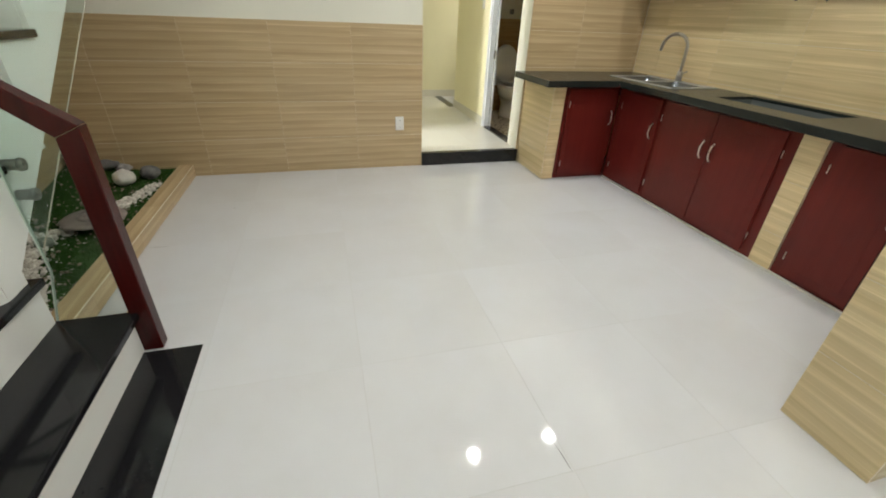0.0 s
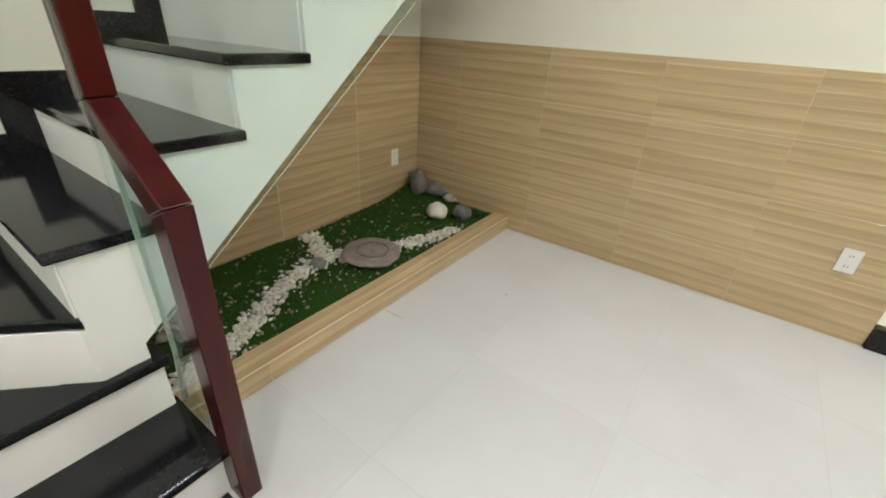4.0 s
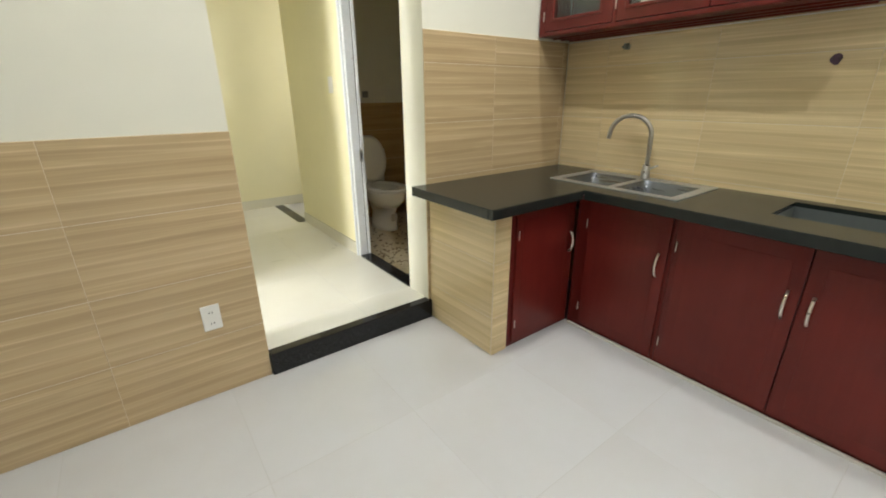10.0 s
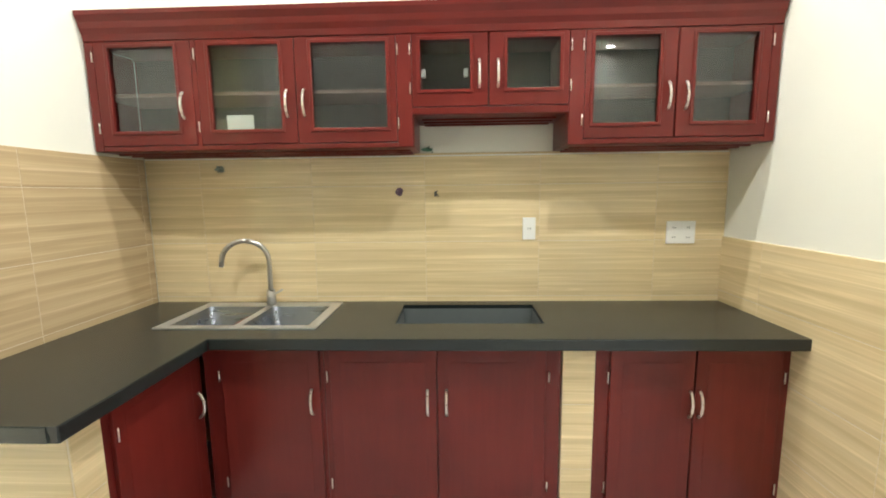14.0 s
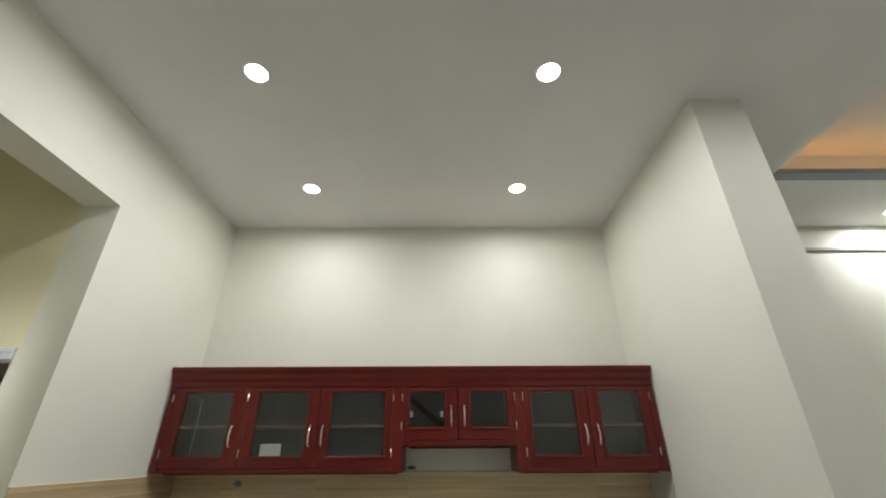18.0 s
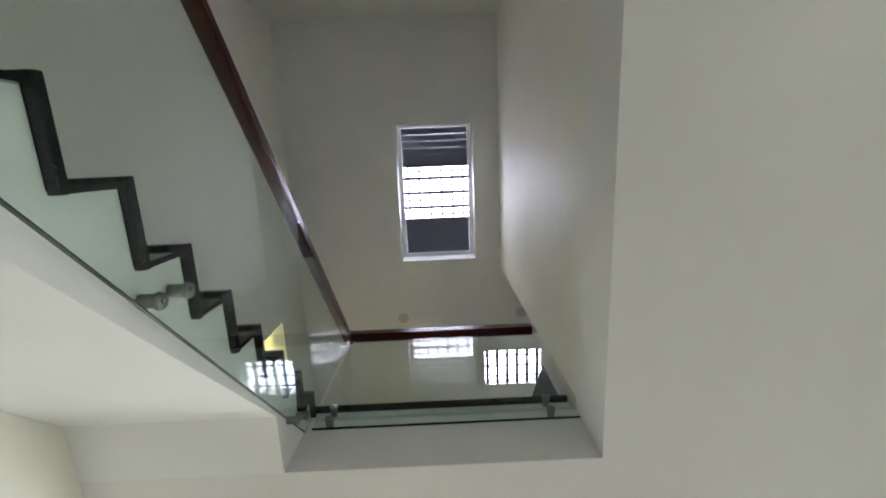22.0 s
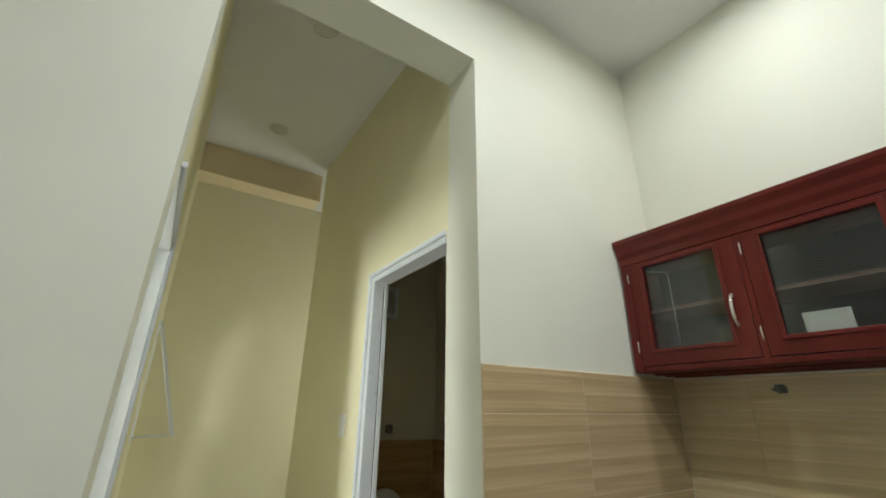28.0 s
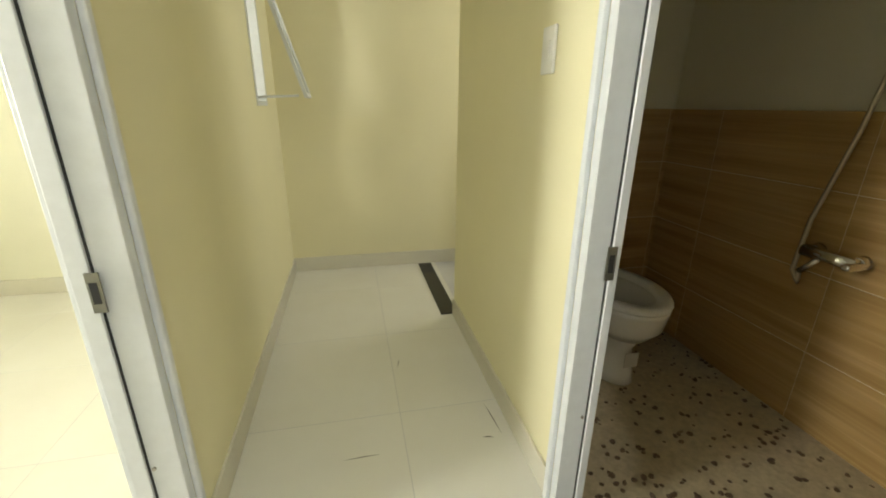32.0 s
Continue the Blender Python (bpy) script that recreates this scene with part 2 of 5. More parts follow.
def wood_tile(name, tone, depth=0.72):
    """Glazed tile with a travertine-like wood print: long soft streaks along its length."""
    m, nodes, links, sh = material(name)
    vec = mapped(nodes, links, (0.9, 20.0, 1.0), 37.0)
    fine = mapped(nodes, links, (2.5, 95.0, 1.0), 11.0)
    thin = mapped(nodes, links, (0.7, 30.0, 1.0), 53.0)
    streak = noise_tex(nodes, links, vec, 1.0, 4.0, 0.55, 0.3)
    grain = noise_tex(nodes, links, fine, 1.0, 4.0, 0.6)
    vein = noise_tex(nodes, links, thin, 1.0, 2.0, 0.5, 0.2)
    lo, mid, hi = tone
    wave = nodes.new("ShaderNodeTexWave")
    wave.bands_direction, wave.wave_profile = "Y", "SAW"
    wave.inputs["Scale"].default_value, wave.inputs["Distortion"].default_value = 5.33, 1.5
    wave.inputs["Detail"].default_value, wave.inputs["Detail Scale"].default_value = 3.0, 1.6
    links.new(mapped(nodes, links, (0.10, 1.0, 1.0), 3.7, True), wave.inputs["Vector"])
    base = ramp(nodes, links, streak, ((0.22, lo), (0.5, mid), (0.78, hi)))
    bands = ramp(nodes, links, wave.outputs["Fac"], ((0.0, (1.06, 1.06, 1.06)), (0.4, (0.99, 0.985, 0.98)), (0.78, (0.85, 0.83, 0.80)), (0.88, (0.93, 0.92, 0.91)), (0.95, (1.19, 1.20, 1.23)), (1.0, (1.10, 1.10, 1.10))))
    base = mix(nodes, links, depth, base, bands, "MULTIPLY")
    soft = ramp(nodes, links, grain, ((0.3, (0.955, 0.95, 0.945)), (0.7, (1.03, 1.03, 1.03))))
    lines = ramp(nodes, links, vein, ((0.46, (1.0, 1.0, 1.0)), (0.495, (1.13, 1.14, 1.16)), (0.53, (1.0, 1.0, 1.0))))
    col = mix(nodes, links, 1.0, mix(nodes, links, 1.0, base, soft, "MULTIPLY"), lines, "MULTIPLY")
    info = nodes.new("ShaderNodeObjectInfo")
    tint = ramp(nodes, links, info.outputs["Random"], ((0.0, (0.965, 0.965, 0.96)), (1.0, (1.02, 1.015, 1.01))))
    links.new(mix(nodes, links, 1.0, col, tint, "MULTIPLY"), sh.inputs["Base Color"])
    sh.inputs["Roughness"].default_value = 0.022
    sh.inputs["Specular IOR Level"].default_value = 0.5
    wave = noise_tex(nodes, links, mapped(nodes, links, (6, 6, 6), 9.0), 1.0, 2.0)
    bump(nodes, links, wave, sh, 0.015, 0.002)
    return m


def porcelain(name, colour, rough=0.03):
    """Polished white floor tile, very slightly clouded and scuffed."""
    m, nodes, links, sh = material(name)
    vec = mapped(nodes, links, (1, 1, 1), 23.0)
    cloud = noise_tex(nodes, links, vec, 2.2, 5.0, 0.6)
    dark = (colour[0] * 0.955, colour[1] * 0.945, colour[2] * 0.93)
    links.new(ramp(nodes, links, cloud, ((0.32, dark), (0.62, colour))), sh.inputs["Base Color"])
    scuff = noise_tex(nodes, links, mapped(nodes, links, (9, 9, 9), 5.0), 1.0, 6.0, 0.7)
    links.new(ramp(nodes, links, scuff, ((0.35, (rough,) * 3), (0.8, (rough + 0.05,) * 3))), sh.inputs["Roughness"])
    bump(nodes, links, noise_tex(nodes, links, vec, 7.0, 2.0), sh, 0.05, 0.002)
    return m


def granite(name, dark, speck, rough, spread=0.05):
    m, nodes, links, sh = material(name)
    vec = mapped(nodes, links)
    vor = nodes.new("ShaderNodeTexVoronoi")
    vor.inputs["Scale"].default_value = 170
    links.new(vec, vor.inputs["Vector"])
    grains = ramp(nodes, links, vor.outputs["Color"], ((0.55, dark), (0.92, speck)))
    cloud = noise_tex(nodes, links, vec, 14.0, 5.0)
    soft = ramp(nodes, links, cloud, ((0.3, (0.95, 0.95, 0.95)), (0.7, (1.04, 1.04, 1.04))))
    links.new(mix(nodes, links, 1.0, grains, soft, "MULTIPLY"), sh.inputs["Base Color"])
    smear = noise_tex(nodes, links, vec, 5.0, 4.0, 0.6)
    sh.inputs["Specular IOR Level"].default_value = 0.4
    links.new(ramp(nodes, links, smear, ((0.3, (rough,) * 3), (0.75, (rough + spread,) * 3))), sh.inputs["Roughness"])
    return m


def honed(name, colour, rough):
    """Even dark stone with a faint fine grain and a slightly uneven polish."""
    m, nodes, links, sh = material(name)
    vec = mapped(nodes, links)
    grain = noise_tex(nodes, links, vec, 240.0, 2.0)
    lo, hi = tuple(c * 0.96 for c in colour), tuple(c * 1.05 for c in colour)
    links.new(ramp(nodes, links, grain, ((0.35, lo), (0.65, hi))), sh.inputs["Base Color"])
    sh.inputs["Roughness"].default_value = rough
    return m


def mahogany(name, lo, hi, rough, axis):
    """Varnished red-stained wood with the grain along an axis."""
    m, nodes, links, sh = material(name)
    s = [26.0, 26.0, 26.0]
    s["xyz".index(axis)] = 1.6
    vec = mapped(nodes, links, tuple(s), 7.0)
    g = noise_tex(nodes, links, vec, 1.0, 6.0, 0.62, 0.4)
    broad = noise_tex(nodes, links, mapped(nodes, links, (3, 3, 3), 3.0), 1.0, 3.0)
    base = ramp(nodes, links, g, ((0.25, lo), (0.75, hi)))
    soft = ramp(nodes, links, broad, ((0.3, (0.82, 0.82, 0.82)), (0.7, (1.12, 1.1, 1.1))))
    links.new(mix(nodes, links, 1.0, base, soft, "MULTIPLY"), sh.inputs["Base Color"])
    sh.inputs["Roughness"].default_value = rough
    sh.inputs["Coat Weight"].default_value = 0.06
    sh.inputs["Specular IOR Level"].default_value = 0.3
    sh.inputs["Coat Roughness"].default_value = 0.16
    bump(nodes, links, g, sh, 0.08, 0.0015)
    return m


def metal(name, colour, rough, scratch=60.0):
    m, nodes, links, sh = material(name)
    sh.inputs["Metallic"].default_value = 1.0
    sh.inputs["Base Color"].default_value = (*colour, 1)
    vec = mapped(nodes, links, (scratch, 4, scratch))
    n = noise_tex(nodes, links, vec, 1.0, 4.0)
    links.new(ramp(nodes, links, n, ((0.3, (rough * 0.75,) * 3), (0.7, (rough * 1.3,) * 3))), sh.inputs["Roughness"])
    return m


def glass(name, tint, rough=0.0, base=0.03, haze=0.0):
    """Thin clear sheet: what is behind it shows through, with a gloss that grows at grazing angles."""
    m, nodes, links, sh = material(name)
    clear = nodes.new("ShaderNodeBsdfTransparent")
    clear.inputs["Color"].default_value = (*tint, 1)
    gloss = nodes.new("ShaderNodeBsdfGlossy")
    gloss.inputs["Roughness"].default_value = rough
    facing = nodes.new("ShaderNodeLayerWeight")
    power = nodes.new("ShaderNodeMath")
    power.operation, power.inputs[1].default_value = "POWER", 4.0
    links.new(facing.outputs["Facing"], power.inputs[0])
    fres = nodes.new("ShaderNodeMapRange")
    fres.inputs["To Min"].default_value, fres.inputs["To Max"].default_value = base, 0.6
    links.new(power.outputs[0], fres.inputs["Value"])
    both = nodes.new("ShaderNodeMixShader")
    links.new(fres.outputs[0], both.inputs[0])
    links.new(clear.outputs[0], both.inputs[1])
    links.new(gloss.outputs[0], both.inputs[2])
    out = both.outputs[0]
    if haze:
        dust = nodes.new("ShaderNodeBsdfDiffuse")
        dust.inputs["Color"].default_value = (0.55, 0.60, 0.62, 1)
        veil = nodes.new("ShaderNodeMixShader")
        smear = noise_tex(nodes, links, mapped(nodes, links, (5, 5, 2)), 1.0, 3.0)
        links.new(ramp(nodes, links, smear, ((0.3, (haze * 0.6,) * 3), (0.7, (haze * 1.3,) * 3))), veil.inputs[0])
        links.new(out, veil.inputs[1])
        links.new(dust.outputs[0], veil.inputs[2])
        out = veil.outputs[0]
    links.new(out, nodes["Material Output"].inputs["Surface"])
    return m


def plain(name, colour, rough=0.5, spec=0.5, uneven=0.06, scale=30.0):
    m, nodes, links, sh = material(name)
    n = noise_tex(nodes, links, mapped(nodes, links), scale, 4.0)
    links.new(ramp(nodes, links, n, ((0.3, tuple(c * (1 - uneven) for c in colour)), (0.7, colour))), sh.inputs["Base Color"])
    sh.inputs["Roughness"].default_value, sh.inputs["Specular IOR Level"].default_value = rough, spec
    return m


def glow(name, colour, strength):
    m, nodes, links, sh = material(name)
    sh.inputs["Emission Color"].default_value = (*colour, 1)
    sh.inputs["Emission Strength"].default_value = strength
    sh.inputs["Base Color"].default_value = (0.8, 0.8, 0.8, 1)
    return m


def stone(name, lo, hi, scale=18.0, rough=0.8):
    m, nodes, links, sh = material(name)
    vec = mapped(nodes, links, (1, 1, 1), 15.0)
    n = noise_tex(nodes, links, vec, scale, 7.0, 0.65)
    base = ramp(nodes, links, n, ((0.3, lo), (0.7, hi)))
    info = nodes.new("ShaderNodeNewGeometry")
    tint = ramp(nodes, links, info.outputs["Random Per Island"], ((0.0, (0.72, 0.70, 0.66)), (0.5, (0.95, 0.94, 0.92)), (1.0, (1.1, 1.1, 1.1))))
    links.new(mix(nodes, links, 1.0, base, tint, "MULTIPLY"), sh.inputs["Base Color"])
    sh.inputs["Roughness"].default_value = rough
    bump(nodes, links, n, sh, 0.5, 0.01)
    return m


WALL_PAINT = paint("wall_paint", (0.80, 0.795, 0.70))
CEILING_PAINT = paint("ceiling_paint", (0.80, 0.795, 0.76), 0.7)
CREAM_PAINT = paint("cream_paint", (0.835, 0.79, 0.545))
STAIR_PAINT = paint("stair_paint", (0.84, 0.845, 0.82), 0.45)
WHITE_PAINT = paint("white_trim_paint", (0.82, 0.82, 0.80), 0.4)
# Toilet walls: a darker, greyer cream than the corridor walls.
DARK_PAINT = paint("darker_cream_paint", (0.62, 0.58, 0.44))
TILE_WALL = wood_tile("wood_print_tile", ((0.435, 0.325, 0.182), (0.51, 0.386, 0.225), (0.575, 0.447, 0.272)))
TILE_KITCHEN = wood_tile("pale_wood_print_tile", ((0.61, 0.475, 0.265), (0.70, 0.56, 0.33), (0.78, 0.645, 0.40)), 0.45)
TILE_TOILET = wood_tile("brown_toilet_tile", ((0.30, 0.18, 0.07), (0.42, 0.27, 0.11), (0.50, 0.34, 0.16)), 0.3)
GROUT = plain("grout", (0.68, 0.57, 0.40), 0.8)
GROUT_KITCHEN = plain("pale_kitchen_grout", (0.70, 0.60, 0.43), 0.8)
GROUT_WHITE = plain("pale_grout", (0.54, 0.54, 0.535), 0.8)
FLOOR_TILE = porcelain("polished_white_tile", (0.62, 0.628, 0.64))
CORRIDOR_TILE = porcelain("cream_floor_tile", (0.74, 0.735, 0.68), 0.08)
SKIRT_TILE = porcelain("cream_skirting_tile", (0.70, 0.68, 0.58), 0.2)
GRANITE = granite("black_granite", (0.010, 0.010, 0.011), (0.014, 0.014, 0.016), 0.07)
WORKTOP_STONE = honed("dark_worktop_granite", (0.0165, 0.0205, 0.0195), 0.26)
RED_X = mahogany("red_wood_along_x", (0.118, 0.0125, 0.0095), (0.146, 0.0175, 0.0130), 0.30, "x")
RED_Y = mahogany("red_wood_along_y", (0.118, 0.0125, 0.0095), (0.146, 0.0175, 0.0130), 0.30, "y")
RED_Z = mahogany("red_wood_upright", (0.118, 0.0125, 0.0095), (0.146, 0.0175, 0.0130), 0.30, "z")
RAIL_WOOD = mahogany("handrail_wood", (0.034, 0.0026, 0.0024), (0.066, 0.005, 0.0042), 0.26, "z")
BACK_BOARD = plain("cupboard_back", (0.085, 0.09, 0.085), 0.6)
INSIDE_WOOD = mahogany("cupboard_inside", (0.06, 0.012, 0.010), (0.10, 0.02, 0.016), 0.6, "y")
# Shelves in a paler tone than the cabinet doors.
SHELF_WOOD = mahogany("pale_shelf_wood", (0.20, 0.13, 0.11), (0.30, 0.20, 0.17), 0.6, "y")
# Beam's paint warmed and paled to carry the light on its face.
BEAM_LIT_PAINT = paint("beam_lit_paint", (0.84, 0.70, 0.47))
STEEL = metal("brushed_steel", (0.50, 0.48, 0.45), 0.34)
CHROME = metal("satin_chrome", (0.72, 0.70, 0.66), 0.18)
SINK_STEEL = metal("sink_steel", (0.66, 0.69, 0.73), 0.42)
# Same steel as the rim; the bowls' dark reflections are in the colour.
BOWL_SHADED_STEEL = metal("bowl_shaded_steel", (0.20, 0.215, 0.24), 0.3)
HANDLE_METAL = metal("satin_handle", (0.80, 0.77, 0.70), 0.3)
ALU = plain("white_aluminium", (0.74, 0.77, 0.80), 0.35)
BLACK = plain("black_rubber", (0.015, 0.015, 0.015), 0.6)
DARK_STEEL = plain("dark_grey_steel", (0.075, 0.085, 0.105), 0.45)
KNOB_STEEL = metal("knob_steel", (0.27, 0.27, 0.25), 0.38)
PLASTIC = plain("white_plastic", (0.82, 0.82, 0.79), 0.3, 0.5, 0.02)
HOLE = plain("socket_hole", (0.03, 0.03, 0.03), 0.7)
CERAMIC = plain("white_ceramic", (0.80, 0.79, 0.75), 0.12, 0.6, 0.02)
RAIL_GLASS = glass("greenish_glass", (0.92, 0.962, 0.948), 0.0, 0.014)
DOOR_GLASS = glass("cupboard_glass", (0.86, 0.88, 0.87), 0.0, 0.06)
FROSTED = glass("frosted_glass", (0.9, 0.92, 0.9), 0.2, 0.04, 0.65)
CLEAR_GLASS = glass("clear_glass", (0.95, 0.97, 0.97))
GLASS_EDGE = plain("glass_edge", (0.008, 0.03, 0.024), 0.2)
GRASS = plain("artificial_grass", (0.034, 0.095, 0.013), 0.8, 0.2, 0.5, 160.0)
PEBBLE = stone("white_pebbles", (0.55, 0.53, 0.48), (0.78, 0.76, 0.70), 30.0, 0.7)
GREY_STONE = stone("grey_stone", (0.09, 0.09, 0.09), (0.22, 0.22, 0.21))
WHITE_STONE = stone("white_stone", (0.60, 0.58, 0.53), (0.80, 0.78, 0.73))
SLATE = stone("brown_slate", (0.17, 0.14, 0.13), (0.32, 0.27, 0.25), 26.0)

# ---- the plan, in metres: kitchen wall at x = 0, far wall at y = 0 ----
LEFT, OPEN_L, OPEN_R, OPEN_TOP = -4.912, -2.125, -1.162, 2.948
STUB_Y, STUB_BACK, STUB_END = -3.09, -3.365, -1.414
STEP = 0.12                      # corridor floor above the kitchen floor
FLAT = 3.86                      # floor of the upper storey
COR_END = 3.03
VOID_X, VOID_Y0, VOID_Y1 = -2.085, -0.89, -2.372
BACK_Y = -7.8
SHAFT_Y = -2.38


def wall(name, boxes, material, label):
    bm = bmesh.new()
    for b in boxes:
        box(*b, bm=bm)
    return structure(part(name, bm, material), label, "wall")


wall_far = wall("wall_far", [(LEFT - 0.12, OPEN_L, 0, 0.2, -0.1, CEIL), (OPEN_R, 0.12, 0, 0.2, -0.1, CEIL), (OPEN_L, OPEN_R, 0, 0.2, OPEN_TOP, CEIL),
                             (LEFT - 0.12, VOID_X, 0, 0.2, CEIL, TOP)], WALL_PAINT, "cream painted wall above wood-print tiles")
wall_left = wall("wall_left", [(LEFT - 0.12, LEFT, BACK_Y, 0, -0.1, TOP)], WALL_PAINT, "cream painted wall beside the stairs")
wall_kitchen = wall("wall_kitchen", [(0, 0.12, BACK_Y, 0, -0.1, CEIL)], WALL_PAINT, "cream painted wall behind the kitchen units")
wall_stub = wall("wall_stub", [(STUB_END, 0, STUB_BACK, STUB_Y, 0, CEIL)], WALL_PAINT, "white painted partition ending beside the kitchen")
wall_front = wall("wall_front", [(LEFT - 0.12, 0.12, BACK_Y - 0.12, BACK_Y, -0.1, TOP)], WALL_PAINT, "plain cream wall closing the front room")

# ceiling with the stairwell hole and the tray over the front room
TRAY = (-3.9, -0.68, -6.8, -4.03)
bm = bmesh.new()
for b in ((LEFT, VOID_X, VOID_Y1, VOID_Y1 - 0.2), (VOID_X, 0, 0, TRAY[3]), (LEFT, VOID_X, VOID_Y1 - 0.2, TRAY[3]),
          (LEFT, TRAY[0], TRAY[3], BACK_Y), (TRAY[1], 0, TRAY[3], BACK_Y), (TRAY[0], TRAY[1], TRAY[2], BACK_Y)):
    box(b[0], b[1], min(b[2], b[3]), max(b[2], b[3]), CEIL, FLAT - 0.03, bm=bm)
box(-2.37, VOID_X, VOID_Y0, 0, CEIL, FLAT - 0.03, bm=bm)
box(*TRAY, CEIL + 0.2, FLAT - 0.03, bm=bm)
structure(part("ceiling", bm, CEILING_PAINT), "off-white plaster ceiling with recessed downlights", "ceiling")
SKY = (-3.835, -2.26, -2.10, -1.215)
structure(part("ceiling_corridor", box(LEFT, 0.12, 0.2, 4.4, CORRIDOR_CEIL, CORRIDOR_CEIL + 0.12), CEILING_PAINT), "off-white corridor ceiling", "ceiling")
bm = box(LEFT - 0.12, SKY[0], -3.4, 0, TOP, TOP + 0.15)
for b in ((SKY[1], 0.12, -3.4, -2.88), (SKY[1], -1.07, -2.88, -2.17), (-0.61, 0.12, -2.88, -2.17), (SKY[1], 0.12, -2.17, 0), (SKY[0], SKY[1], SKY[3], 0), (SKY[0], SKY[1], -3.4, SKY[2])):
    box(*b, TOP, TOP + 0.15, bm=bm)
structure(part("ceiling_upper", bm, CEILING_PAINT), "off-white ceiling over the stairwell with a skylight", "ceiling")
# upper storey walls round the stairwell
wall("wall_shaft", [(LEFT, VOID_X - 0.06, SHAFT_Y - 0.12, VOID_Y1 - 0.003, CEIL + 0.003, TOP)], WALL_PAINT, "cream wall of the stairwell")
wall("wall_upper", [(0, 0.12, -3.4, 0.2, CEIL, TOP), (VOID_X, -1.85, 0, 0.12, FLAT, TOP), (-1.0, 0, 0, 0.12, FLAT, TOP), (-1.85, -1.0, 0, 0.12, FLAT + 2.05, TOP),
                    (LEFT, 0, -3.52, -3.4, FLAT, TOP)], WALL_PAINT, "cream walls of the upper landing")
wall("wall_upper_room", [(-2.1, -0.8, 1.5, 1.6, FLAT - 0.1, TOP), (-2.2, -2.1, 0.2, 1.6, FLAT - 0.1, TOP), (-0.8, -0.7, 0.12, 1.6, FLAT - 0.1, TOP),
                         (-2.2, -0.7, 0.12, 1.6, FLAT - 0.12, FLAT), (-2.2, -0.7, 0.12, 1.6, TOP, TOP + 0.1)], CREAM_PAINT, "pale yellow room beyond the upper landing")
structure(part("floor_upper", box(VOID_X + 0.02, 0, -3.4, 0, FLAT - 0.03, FLAT), FLOOR_TILE), "white tiled floor of the upper landing", "floor")

# corridor, bedroom and toilet walls
L_DOOR, W_DOOR, DOOR_TOP, L_TOP = (0.2, 1.003), (0.206, 0.955), 2.16, 2.15
THIN = OPEN_R + 0.085             # toilet side of the thin partition
def in_any(u, v, holes):
    return any(a < u < b and c < v < d for a, b, c, d in holes)


WY0, WY1, WZ0, WZ1 = 2.42, 2.70, 1.245, 2.05
left_holes = [(L_DOOR[0], L_DOOR[1], 0, L_TOP), (WY0, WY1, WZ0, WZ1)]
structure(part("wall_corridor_left", holed("x", [L_DOOR[0], L_DOOR[1], WY0, WY1, COR_END], [0, WZ0, WZ1, L_TOP, CORRIDOR_CEIL], lambda u, v: not in_any(u, v, left_holes), OPEN_L - 0.12, OPEN_L), CREAM_PAINT), "pale yellow corridor wall with a doorway and a small window", "wall")
right_holes = [(W_DOOR[0], W_DOOR[1], 0, DOOR_TOP), (2.18, COR_END, 0, CORRIDOR_CEIL)]
structure(part("wall_corridor_right", holed("x", [0.2, W_DOOR[0], W_DOOR[1], 2.18, COR_END], [0, DOOR_TOP, CORRIDOR_CEIL], lambda u, v: not in_any(u, v, right_holes), OPEN_R, THIN), CREAM_PAINT), "pale yellow corridor wall with the toilet doorway", "wall")
wall("wall_corridor_end", [(-2.3, 0.12, COR_END, COR_END + 0.12, 0, CORRIDOR_CEIL)], CREAM_PAINT, "pale yellow end wall of the corridor")
wall("wall_bedroom", [(LEFT, OPEN_L - 0.12, 2.95, 3.05, 0, CORRIDOR_CEIL), (LEFT - 0.12, LEFT, 0.2, 4.4, 0, CORRIDOR_CEIL)], paint("bedroom_paint", (0.82, 0.81, 0.66)), "pale yellow walls of the bright side room")
wall("wall_toilet", [(THIN, -0.04, 2.05, 2.17, 0, CORRIDOR_CEIL), (-0.04, 0.12, 0.2, 2.17, 0, CORRIDOR_CEIL)], DARK_PAINT, "darker cream painted walls of the toilet")
wall("wall_back_room", [(0.0, 0.12, 2.17, COR_END, 0, CORRIDOR_CEIL)], CREAM_PAINT, "plain wall beyond the corridor's end opening")
wall("corridor_beam", [(OPEN_L, OPEN_R, 2.29, 2.49, 3.215, CORRIDOR_CEIL)], BEAM_LIT_PAINT, "plaster beam across the corridor, its warm light in the colour")
structure(part("ground", box(-60, 60, -60, 60, -0.3, -0.12), plain("earth", (0.2, 0.19, 0.17), 0.9)), "plain ground under the house", "ground")

# ---- floors ----
floor = structure(part("floor", box(LEFT, 0, BACK_Y, 0, -0.12, -0.004), GROUT_WHITE), "polished white floor tiles, slightly scuffed", "floor")
corridor_floor = structure(part("floor_corridor", box(LEFT, THIN, 0.03, 4.4, -0.12, STEP - 0.004), GROUT_WHITE), "cream floor tiles of the raised corridor", "floor")
structure(part("floor_back_room", box(THIN, 0, 2.17, 4.4, -0.12, STEP - 0.004), GROUT_WHITE), "plain floor beyond the corridor", "floor")
structure(part("step_riser", box(OPEN_L + 0.002, OPEN_R + 0.012, -0.026, 0.03, 0, STEP, 0.003), GRANITE), "polished black granite step into the corridor", "step")

PIECES = {}


